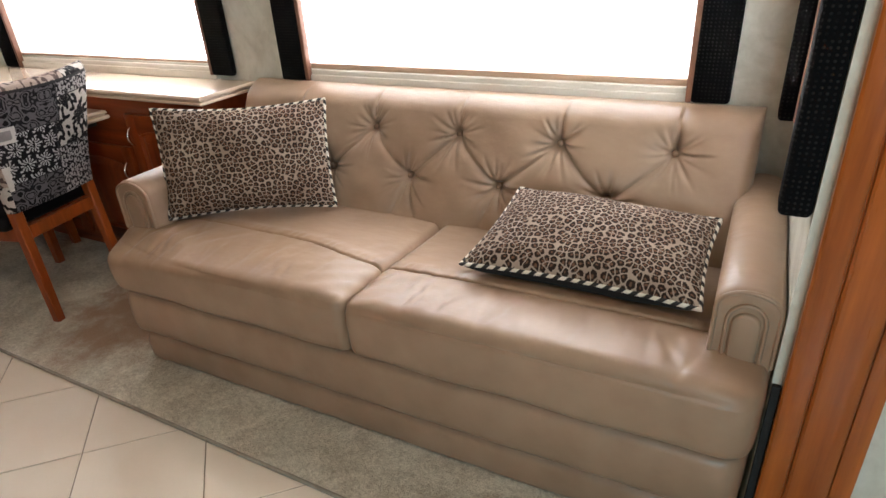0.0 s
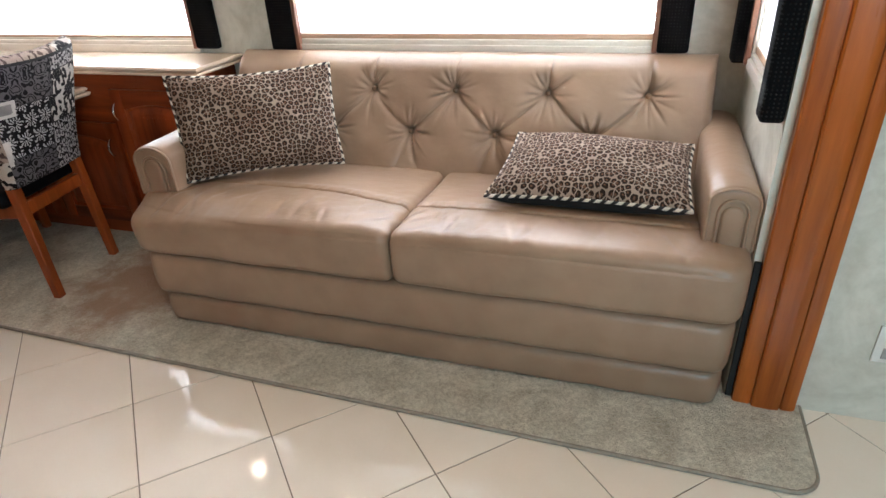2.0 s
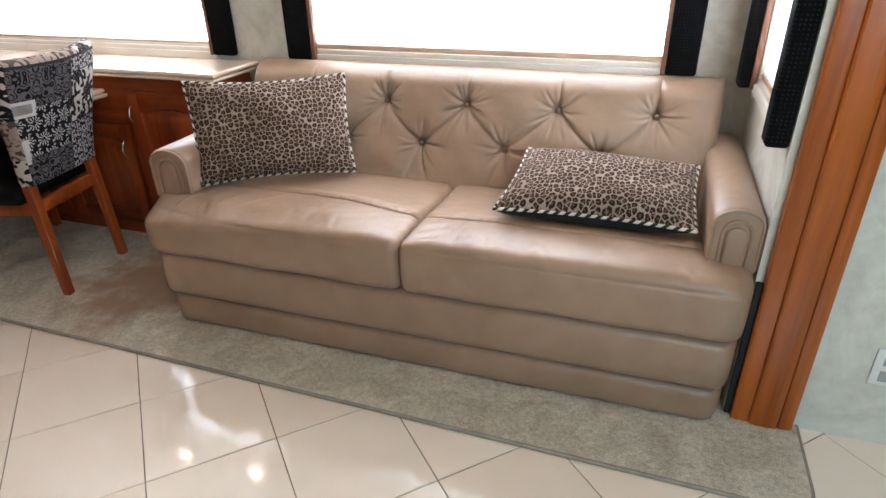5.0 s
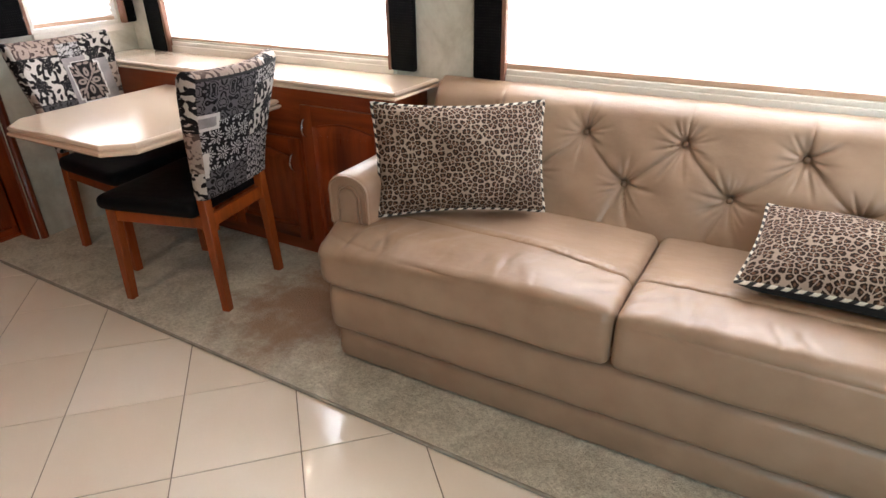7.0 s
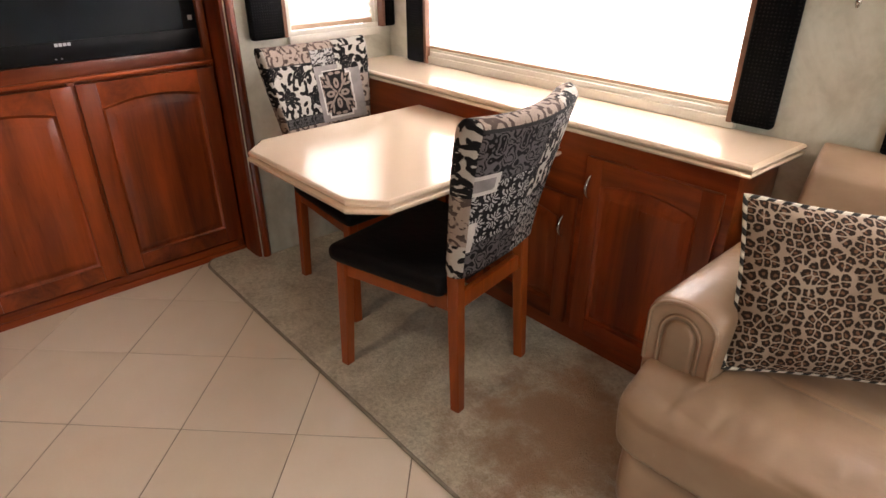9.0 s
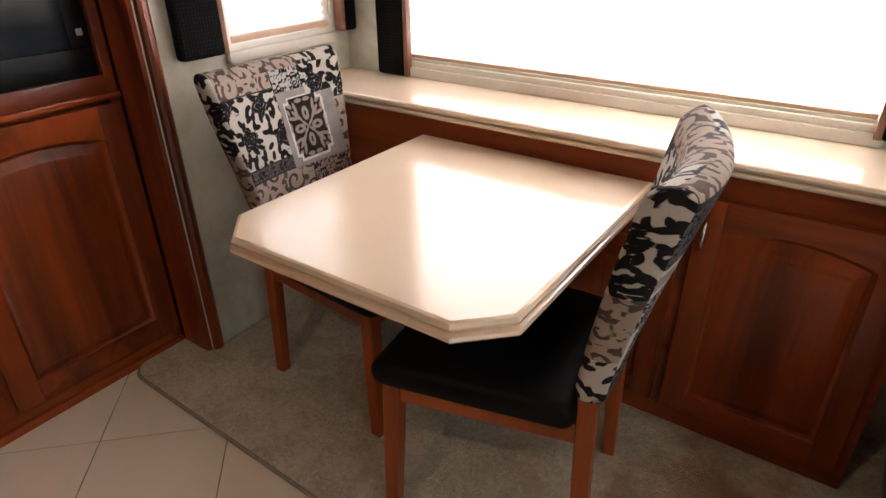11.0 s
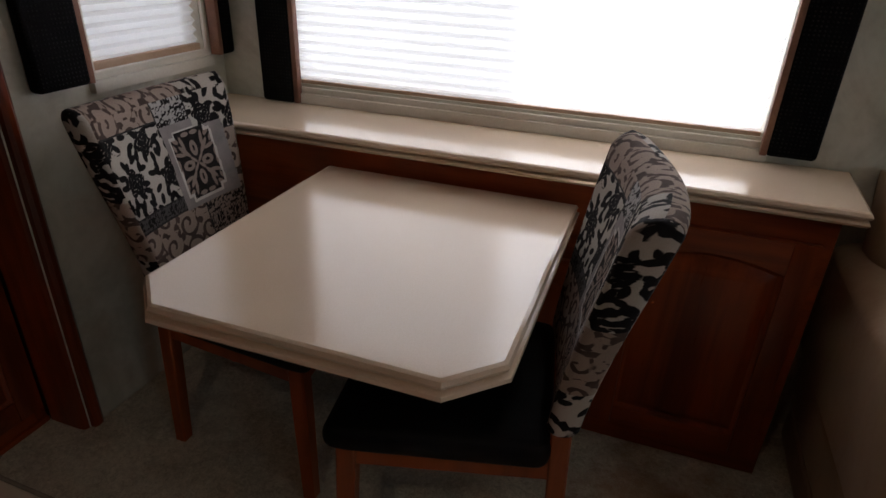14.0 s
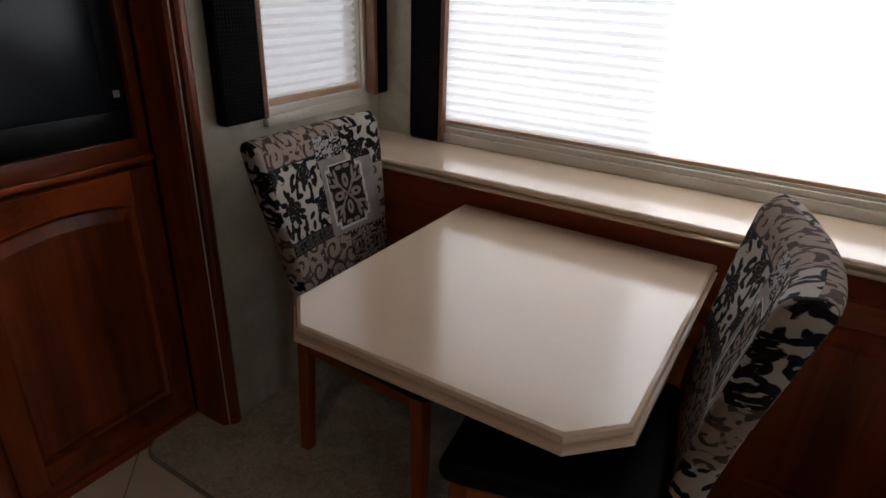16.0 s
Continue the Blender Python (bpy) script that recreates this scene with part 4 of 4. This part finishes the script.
def dining_chair():
    c = base("dining_chair", (0, 0, 0), "cherry dining chair with patchwork-print back and black leather seat", "chair", "chairs at the dinette table")
    for s in (-1, 1):
        put("front_leg", tapered_leg(0.228, s * 0.236, 0.215, s * 0.222, 0.425, 0.017, 0.021), c)
        put("rear_leg", tapered_leg(-0.225, s * 0.184, -0.205, s * 0.172, 0.525, 0.017, 0.020), c)
    for lo, hi in (((-0.21, -0.235, 0.375), (0.22, -0.212, 0.428)), ((-0.21, 0.212, 0.375), (0.22, 0.235, 0.428)), ((0.205, -0.21, 0.375), (0.228, 0.21, 0.428)), ((-0.215, -0.16, 0.375), (-0.192, 0.16, 0.428))):
        ax = "y" if hi[0] - lo[0] < 0.05 else "x"

        def lean(x, y, z, on=(ax == "x"), s=(1 if lo[1] > 0 else -1)):
            return x, (y - s * 0.048 * (0.22 - x) / 0.43 if on else y), z
        put("apron", soft_box("apron", lo, hi, 0.003, (3, 3, 2), M_CHAIRWOOD, lean), c)

    def seat(x, y, z):
        y = y * (1 - 0.16 * np.clip((0.2 - x) / 0.42, 0, 1))
        z = z + np.where(z > 0.45, 0.018 * (1 - (x / 0.25) ** 2) * (1 - (y / 0.26) ** 2), 0)
        return x, y, z
    put("seat", soft_box("seat", (-0.19, -0.262, 0.425), (0.262, 0.262, 0.487), 0.028, (14, 14, 3), M_BLACK, seat), c, "padded black leather seat")
    put("backrest", chair_back(), c, "patchwork print of scrolls, blooms and medallions")
    return c


chair = dining_chair()
chair.matrix_basis = pose(-2.661, 1.124, 0, 0, 0, 189)
copy_thing(chair, pose(-3.280, 1.262, 0, 0, 0, 1))


# ---- sofa ----
sofa = base("sofa", (-0.85, 1.3, 0.0), "tan leather sofa with tufted back and two seat cushions", "sofa")
SX0, SX1 = -1.865, 0.158


def round_ends(x, y, x0, x1, rad, left=True, right=True):
    """Front corners drawn round in plan."""
    u = np.zeros_like(x)
    if left:
        u = np.maximum(u, np.clip((x0 + rad - x) / rad, 0, 1))
    if right:
        u = np.maximum(u, np.clip((x - x1 + rad) / rad, 0, 1))
    front = np.clip((1.16 - y) / 0.2, 0, 1)
    return y + front * rad * 0.8 * (1 - np.sqrt(1 - u * u))


def bulge(amount):
    def f(x, y, z):
        # plan corners rounded in front
        c = np.clip((y.min() + 0.07 - y) / 0.07, 0, 1)
        x = x + 0.022 * c ** 2 * (np.clip((x.min() + 0.2 - x) / 0.2, 0, 1) - np.clip((x - x.max() + 0.2) / 0.2, 0, 1))
        zc = (z.min() + z.max()) / 2
        h = (z.max() - z.min()) / 2
        k = 1 - ((z - zc) / h) ** 2
        y = y - np.where(y < 1.2, amount * k, 0)
        wob = 0.0010 * np.sin(x * 23.0 + z * 9) + 0.0008 * np.sin(x * 51.0 + 1.3)
        y = y + np.where(y < 1.1, wob, 0)
        return x, round_ends(x, y, x.min(), x.max(), 0.07), z
    return f


# The core's dark colour supplies the shade in the gaps between bands.
put("core", box("core", (SX0 + 0.06, 0.985, 0.016), (SX1 - 0.03, 1.70, 0.40), M_KICK, 0.004), sofa, "dark inner block whose colour stands in for shade in the seams")
put("lower_band", soft_box("lower_band", (SX0 + 0.032, 0.950, 0.014), (SX1 - 0.004, 1.76, 0.1425), 0.026, (150, 16, 12), M_LEATHER, bulge(0.010)), sofa)
put("middle_band", soft_box("middle_band", (SX0 + 0.022, 0.933, 0.1475), (SX1 + 0.002, 1.76, 0.3225), 0.026, (150, 16, 12), M_LEATHER, bulge(0.012)), sofa)


def cushion(x0, x1, seed):
    """T-shaped seat cushion: full width before the arms, narrower between them, with seams and pulled wrinkles."""
    rnd = random.Random(seed)
    waves = [(rnd.uniform(x0, x1), rnd.uniform(0.93, 1.18), rnd.uniform(-0.7, 0.7), rnd.uniform(0.010, 0.022), rnd.uniform(0.05, 0.15), rnd.uniform(-0.0022, 0.0020)) for _ in range(22)]
    waves += [(rnd.uniform(x0 + 0.05, x1 - 0.05), rnd.uniform(0.94, 1.06), rnd.uniform(-0.45, 0.45), rnd.uniform(0.007, 0.014), rnd.uniform(0.03, 0.10), rnd.uniform(-0.0034, 0.0018)) for _ in range(60)]
    mid = (x0 + x1) / 2

    def f(x, y, z):
        top = smooth01((z - 0.43) / 0.06)
        # in front of the arms the cushion is wider
        k = smooth01((y - 1.03) / 0.05)
        if x0 < -1.0:
            edge_pull = np.clip((mid - x) / (mid - x0), 0, 1) ** 3
            x = x + edge_pull * k * 0.150
        else:
            edge_pull = np.clip((x - mid) / (x1 - mid), 0, 1) ** 3
            x = x - edge_pull * k * 0.120
        inner = x1 if x0 < -1.0 else x0
        dome = 1 - np.abs((x - mid) / ((x1 - x0) / 2)) ** 4
        z = z + top * (0.016 * dome * np.clip(1 - ((y - 1.02) / 0.6) ** 2, 0, 1) - 0.035 * smooth01((y - 0.95) / 0.6))
        # seam across the seat
        s = y - (1.127 + 0.048 * smooth01((-0.86 - x) / 0.36))
        sharp = 1 - 0.8 * smooth01((-1.15 - x) / 0.35)
        z = z - top * sharp * 0.016 * np.exp(-(s / 0.0042) ** 2) + top * 0.003 * np.exp(-((s - 0.03) / 0.022) ** 2)
        # puckers along the seam
        z = z + top * sharp * 0.0015 * np.sin(x * 150 + 2.5 * np.sin(x * 41)) * np.exp(-((s - 0.022) / 0.018) ** 2)
        # the worn front edge rolls lower towards the outer end
        z = z - top * 0.050 * np.clip((-0.95 - x) / 0.8, 0, 1) * smooth01((1.04 - y) / 0.13)
        # front upper seam
        fr = smooth01((1.0 - y) / 0.05)
        y = y + fr * 0.0050 * np.exp(-((z - 0.488) / 0.0042) ** 2)
        for cx, cy, ang, w, ln, amp in waves:
            a = (x - cx) * math.cos(ang) + (y - cy) * math.sin(ang)
            b = -(x - cx) * math.sin(ang) + (y - cy) * math.cos(ang)
            z = z + top * amp * np.exp(-(a / w) ** 2 - (b / ln) ** 2)
        g = np.exp(-np.abs(x - inner) / 0.10)
        z = z + top * g * 0.0022 * np.sin((y - x * 0.6) * 90 + seed) * np.exp(-((y - 1.0) / 0.18) ** 2)
        y = y - fr * 0.010 * (1 - ((z - 0.43) / 0.09) ** 2) + fr * 0.003 * np.sin(x * 17 + seed) * np.clip((0.5 - z) / 0.1, 0, 1)
        y = round_ends(x, y, x0, x1, 0.085, x0 < -1.0, x0 > -1.0)
        return x, y, z
    return soft_box("seat_cushion", (x0, 0.912, 0.327), (x1, 1.60, 0.510), 0.030, (170, 190, 50), M_LEATHER, f)


put("seat_cushion", cushion(SX0 + 0.008, -0.852, 3), sofa)
put("seat_cushion", cushion(-0.848, SX1 + 0.004, 8), sofa)


def arm(x0, x1):
    """Arm with an arched front and a sewn panel on it."""
    xm, hw, top, zb = (x0 + x1) / 2, (x1 - x0) / 2, 0.682, 0.36
    n = 14
    def section(scale, drop):
        pts = [(xm - hw * scale, zb)]
        pts += [(xm - hw * scale * math.cos(math.pi * i / n), top - drop - hw * 0.62 * (1 - math.sin(math.pi * i / n)) ) for i in range(n + 1)]
        pts.append((xm + hw * scale, zb))
        return pts
    bm = bmesh.new()
    rings = []
    for y, sc, dr in ((1.052, 0.80, 0.030), (1.050, 0.90, 0.012), (1.056, 0.97, 0.004), (1.066, 1.0, 0.0), (1.20, 1.0, 0.001), (1.40, 1.0, -0.002), (1.60, 1.0, -0.001), (1.76, 1.0, 0.003)):
        rings.append([bm.verts.new((a, y, b)) for a, b in section(sc, dr)])
    for a, b in zip(rings, rings[1:]):
        for i in range(len(a) - 1):
            bm.faces.new((a[i], a[i + 1], b[i + 1], b[i]))
    bm.faces.new(rings[0])
    bm.faces.new(rings[-1])
    put("arm", from_bm(bm, "arm", M_LEATHER, 50), sofa)
    for sc, r in ((0.93, 0.005), (0.56, 0.0045)):
        dr = 0.008 if sc > 0.8 else 0.038
        pts = [(a, 1.0495 if sc < 0.8 else 1.051, b) for a, b in section(sc, dr)]
        pts[0] = (pts[0][0], pts[0][1], 0.50)
        pts[-1] = (pts[-1][0], pts[-1][1], 0.50)
        put("piping", tube("piping", pts, r, M_LEATHER, sides=8), sofa)
    head = [(xm + hw * 0.43 * math.cos(math.pi * i / n), top - 0.085 + hw * 0.43 * math.sin(math.pi * i / n)) for i in range(n + 1)]
    shape = [(xm - hw * 0.43, 0.47), (xm + hw * 0.43, 0.47)] + head
    bm = bmesh.new()
    rings = [[bm.verts.new((p[0], y, p[1])) for p in inset(shape, d)] for d, y in ((0.0, 1.056), (0.0, 1.047), (0.003, 1.0435), (0.008, 1.042), (0.018, 1.0405))]
    for a, b in zip(rings, rings[1:]):
        for i in range(len(shape)):
            bm.faces.new((a[i], a[(i + 1) % len(shape)], b[(i + 1) % len(shape)], b[i]))
    bm.faces.new(rings[-1])
    put("front_panel", from_bm(bm, "front_panel", M_LEATHER, 60), sofa)


arm(-1.868, -1.706)
arm(0.034, 0.168)

# tufted back
BUTTONS = [(-1.515, 0.745), (-1.178, 0.746), (-0.842, 0.748), (-0.489, 0.748), (-0.143, 0.748), (-1.345, 0.602), (-1.011, 0.602), (-0.673, 0.602), (-0.316, 0.602)]
BX0, BX1, BZ0, BZ1 = -1.815, 0.074, 0.44, 0.868


def tufts(x, z):
    """How far the leather is drawn in at (x, z)."""
    d = np.zeros_like(x)
    rnd = random.Random(5)
    for bx, bz in BUTTONS:
        dx, dz = x - bx, z - bz
        r = np.hypot(dx, dz * 1.05)
        th = np.arctan2(dz, dx)
        d += 0.046 * np.exp(-(r / 0.030) ** 1.1)
        ph = rnd.uniform(0, 6)
        fold = np.maximum(0, np.cos(5.0 * th + ph)) ** 5 + 0.7 * np.maximum(0, np.cos(7.0 * th + ph * 2.1)) ** 7
        d += 0.0060 * fold * np.exp(-((r - 0.045) / 0.045) ** 2)
        # short pulled folds running out from the button
        for k in range(9):
            a = 0.7 * k + rnd.uniform(-0.22, 0.22)
            ln, wide, deep = rnd.uniform(0.075, 0.135), rnd.uniform(0.0040, 0.0065), rnd.uniform(0.007, 0.013)
            along, off = dx * math.cos(a) + dz * math.sin(a), -dx * math.sin(a) + dz * math.cos(a) + 0.08 * r * rnd.uniform(-1, 1)
            taper = np.clip(1 - along / ln, 0, 1) * smooth01(along / 0.02)
            d += deep * taper * (np.exp(-(off / wide) ** 2) - 0.35 * np.exp(-((off - 1.9 * wide) / wide) ** 2))
    def crease(ax, az, bx, bz, deep, w):
        ln = math.hypot(bx - ax, bz - az)
        ux, uz = (bx - ax) / ln, (bz - az) / ln
        s = np.clip((x - ax) * ux + (z - az) * uz, 0, ln)
        dist = np.hypot(x - ax - s * ux, z - az - s * uz)
        return deep * np.exp(-(dist / w) ** 1.2)
    tops = [b for b in BUTTONS if b[1] > 0.7]
    lows = [b for b in BUTTONS if b[1] < 0.7]
    for bx, bz in tops:
        d += crease(bx, bz, bx + 0.006, 0.868, 0.014, 0.0065)
        for lx, lz in lows:
            if abs(lx - bx) < 0.25:
                d += crease(bx, bz, lx, lz, 0.014, 0.007)
    for lx, lz in lows:
        d += crease(lx, lz, lx - 0.05, 0.47, 0.009, 0.012) + crease(lx, lz, lx + 0.05, 0.47, 0.005, 0.012)
    return d


def sofa_back():
    nx, nz = 440, 104
    xs = np.concatenate([BX0 + 0.04 * (1 - np.cos(np.linspace(0, math.pi / 2, 8)[:-1])), np.linspace(BX0 + 0.04, BX1 - 0.04, nx), (BX1 - 0.04 * (1 - np.cos(np.linspace(0, math.pi / 2, 8)[:-1])))[::-1]])
    zs = np.concatenate([np.linspace(BZ0, BZ1 - 0.05, nz), (BZ1 - 0.05 * (1 - np.cos(np.linspace(0, math.pi / 2, 9)[:-1])))[::-1]])
    X, Z = np.meshgrid(xs, zs)
    depth = 0.10
    r = np.clip(np.minimum(X - BX0, BX1 - X) / 0.04, 0, 1)
    g = np.clip((BZ1 - Z) / 0.05, 0, 1)
    # the head rolls over to the rear
    puff = np.sqrt(1 - (1 - r) ** 2) * np.sqrt(1 - (1 - g) ** 2)
    rear = 1.575 + (Z - BZ0) * 0.46
    swell = 0.012 * np.sin(np.clip((Z - BZ0) / (BZ1 - BZ0), 0, 1) * math.pi)
    Y = rear - depth * 0.9 * puff - swell * puff + tufts(X, Z) * puff + 0.0015 * np.sin(X * 31 + Z * 40)
    bm = bmesh.new()
    front = [[bm.verts.new((X[i, j], Y[i, j], Z[i, j])) for j in range(len(xs))] for i in range(len(zs))]
    for i in range(len(zs) - 1):
        for j in range(len(xs) - 1):
            bm.faces.new((front[i][j], front[i][j + 1], front[i + 1][j + 1], front[i + 1][j]))
    # shell behind
    rim = [front[0][j] for j in range(len(xs))] + [front[i][-1] for i in range(1, len(zs))] + [front[-1][j] for j in range(len(xs) - 2, -1, -1)] + [front[i][0] for i in range(len(zs) - 2, 0, -1)]
    behind = [bm.verts.new((v.co.x, min(v.co.y + 0.03, 1.79), v.co.z - 0.002)) for v in rim]
    k = len(rim)
    for i in range(k):
        bm.faces.new((rim[i], rim[(i + 1) % k], behind[(i + 1) % k], behind[i]))
    bm.faces.new(behind)
    return from_bm(bm, "tufted_back", M_LEATHER, 80)


put("tufted_back", sofa_back(), sofa, "button-tufted tan leather back")
for bx, bz in BUTTONS:
    by = 1.575 + (bz - BZ0) * 0.46 - 0.09 - 0.012 + 0.044
    put("button", soft_box("button", (bx - 0.010, by - 0.012, bz - 0.010), (bx + 0.010, by + 0.006, bz + 0.010), 0.0085, (2, 2, 2), M_BUTTON), sofa)


# ---- pillows ----
def pillow(bl, br, tr, tl, thick, seed, group="leopard pillows on the sofa"):
    """A plump cushion between four corners, print in front and black behind, with a twisted cord round it."""
    bl, br, tr, tl = map(Vector, (bl, br, tr, tl))
    cen = (bl + br + tr + tl) / 4
    nrm = ((br - bl).cross(tl - bl)).normalized()
    w, h = (br - bl).length, (tl - bl).length
    low = min((bl, br), key=lambda p: p.z).z
    thing = base("throw_pillow", (cen.x, cen.y, low), "leopard-print throw pillow with black and white twisted cord", "pillow", group)
    n = 44
    rnd = random.Random(seed)
    ph = [rnd.uniform(0, 6) for _ in range(6)]
    def rimpos(s, t):
        # sides drawn in between the corners
        a = s - 0.022 * math.copysign(1, s) * abs(s) ** 3 * (1 - t * t) * 2
        b = t - 0.052 * math.copysign(1, t) * abs(t) ** 3 * (1 - s * s) * 2
        u, v = (a + 1) / 2, (b + 1) / 2
        return bl * (1 - u) * (1 - v) + br * u * (1 - v) + tr * u * v + tl * (1 - u) * v
    def puff(s, t, full=0.55):
        q = max(0.0, (1 - abs(s) ** 2.6) * (1 - abs(t) ** 2.6)) ** full
        wr = 0.05 * math.sin(5 * s + ph[0] + 2 * t) + 0.04 * math.sin(7 * t + ph[1] - 2 * s)
        crn = 0.10 * math.exp(-((abs(s) - 0.75) ** 2 + (abs(t) - 0.75) ** 2) / 0.05) * math.sin((abs(s) - abs(t)) * 14 + ph[2])
        return q * (1 + wr + crn)
    st = [math.sin(math.pi / 2 * (2 * i / n - 1)) for i in range(n + 1)]
    for side, nm, mat, lab in ((1, "front", M_LEOPARD, ""), (-1, "back", M_PLUSH, "plain black plush back")):
        bm = bmesh.new()
        layer = bm.loops.layers.uv.new("UVMap")
        g = [[bm.verts.new(rimpos(s, t) + nrm * side * thick * 0.5 * puff(s, t, 0.55 if side > 0 else 0.32)) for s in st] for t in st]
        for i in range(n):
            for j in range(n):
                f = bm.faces.new((g[i][j], g[i][j + 1], g[i + 1][j + 1], g[i + 1][j]))
                for lp, (p, q) in zip(f.loops, ((i, j), (i, j + 1), (i + 1, j + 1), (i + 1, j))):
                    lp[layer].uv = (st[q] * w / 2 + seed, st[p] * h / 2 + seed * 0.7)
        me = from_bm(bm, nm, mat, 80)
        put(nm, me, thing, lab)
    rim = [rimpos(-1 + 2 * i / 40, -1) for i in range(40)] + [rimpos(1, -1 + 2 * i / 28) for i in range(28)] + [rimpos(1 - 2 * i / 40, 1) for i in range(40)] + [rimpos(-1, 1 - 2 * i / 28) for i in range(28)]
    put("cord", tube("cord", rim, 0.0060, M_CORD, closed=True, sides=10), thing, "twisted black and cream cord")
    return thing


pillow((-1.705, 1.105, 0.530), (-1.240, 1.440, 0.512), (-1.300, 1.535, 0.870), (-1.780, 1.205, 0.885), 0.17, 1)
pillow((-0.600, 1.135, 0.560), (0.008, 1.135, 0.560), (0.012, 1.455, 0.648), (-0.565, 1.500, 0.645), 0.14, 4)


# ---- small fixtures ----
plate = base("wall_outlet", (0.52, MAINY, 0.30), "ivory double outlet plate on the wallpapered wall", "outlet")
put("plate", box("plate", (0.505, MAINY - 0.007, 0.210), (0.585, MAINY - 0.0005, 0.328), M_WHITE, 0.003), plate)
put("sockets", boxes("sockets", [((0.526, MAINY - 0.009, z), (0.564, MAINY - 0.006, z + 0.034)) for z in (0.224, 0.277)], M_SLOT, 0.001), plate)


def puck_lamp(x, y, z, watts, group="ceiling spot lamps"):
    c = base("spot_lamp", (x, y, z), "small round brass ceiling spot lamp, lit; those on the main ceiling are added fill", "lamp", group)
    ring = [(x + 0.04 * math.cos(a), y + 0.04 * math.sin(a)) for a in np.linspace(0, 2 * math.pi, 25)[:-1]]
    put("ring", prism("ring", ring, z - 0.012, z - 0.001, "z", M_METAL), c)
    lamp = bpy.data.lights.new("bulb", "AREA")
    lamp.shape, lamp.size, lamp.energy, lamp.color = "DISK", 0.022, watts, (1.0, 0.74, 0.47)
    o = new("bulb", lamp)
    o.parent = c
    o.matrix_parent_inverse = c.matrix_basis.inverted()
    o.matrix_basis = look((x, y, z - 0.014), (x, y, 0))


for x, y in ((-2.85, 1.68), (-2.30, 1.68), (-1.62, 1.60), (-3.40, 1.70)):
    puck_lamp(x, y, SLIDEC, 0.85)
# Main-ceiling lamps are unseen fill, added for sofa front, floor and media cabinet.
for x, y, watts in ((-2.7, -0.45, 7.5), (-0.95, 0.1, 6.0), (0.30, 0.1, 6.5), (-0.3, -0.7, 5.5)):
    puck_lamp(x, y, CEIL, watts)

tassel = base("blind_cord", (-1.84, 1.795, 1.205), "thin blind cord with a small chrome tassel", "cord")
put("cord", tube("cord", [(-1.84, 1.795, 1.24), (-1.838, 1.796, 1.5), (-1.84, 1.797, 1.79)], 0.0012, M_WHITE, sides=6), tassel)
put("bell", tube("bell", [(-1.84, 1.795, 1.205 + 0.042 * i / 8) for i in range(9)], lambda q: 0.0028 + 0.0052 * math.sin(math.pi * min(1.0, q * 1.15 + 0.1)) ** 1.5, M_METAL, sides=12), tassel, "small chrome tassel")

# bright hazy daylight outside the windows
m_haze, haze_tree, haze_bsdf = nodes_of("outdoor_haze")
hn = Net(haze_tree)
haze = hn.node("ShaderNodeEmission", Strength=HAZE)
hn.link(hn.mix(hn.step(hn.noise(hn.coords("Object", (1, 1, 1.6)), 1.1, 3), 0.3, 0.7), (0.88, 0.93, 1.0), (1.0, 1.0, 1.0)), haze.inputs["Color"])
hn.link(haze.outputs[0], haze_tree.nodes["Material Output"].inputs["Surface"])
put("backdrop", boxes("backdrop", [((-4.6, 2.6, 0.0), (1.2, 2.62, 3.0)), ((-4.62, 1.2, 0.0), (-4.6, 2.62, 3.0)), ((1.2, 1.12, 0.0), (1.22, 2.62, 3.0))], m_haze), None, "bright hazy daylight outside the windows", "backdrop", kind="structure")

# ---- floor tiles ----
SIDE, TURN45 = 0.3675, radians(45 - 0.6)
bm = bmesh.new()
add_box(bm, (-SIDE / 2 + 0.0016, -SIDE / 2 + 0.0016, -0.008), (SIDE / 2 - 0.0016, SIDE / 2 - 0.0016, 0.0), 0.0012, 1)
tile_mesh = from_bm(bm, "tile", M_TILE, 30)
rot = Matrix.Rotation(TURN45, 4, "Z")
e1, e2 = rot @ Vector((SIDE, 0, 0)), rot @ Vector((0, SIDE, 0))
corner = Vector((-1.633, 0.530, 0))
rnd = random.Random(2)
for i in range(-22, 22):
    for j in range(-22, 22):
        p = corner + e1 * (i + 0.5) + e2 * (j + 0.5)
        if -5.72 < p.x < 1.57 and -1.57 < p.y < (1.3 if p.x > -0.1 else 0.98):
            o = new("tile", tile_mesh)
            o.parent = floor
            o.matrix_basis = Matrix.Translation(p + Vector((0, 0, rnd.uniform(-0.0004, 0.0004)))) @ rot
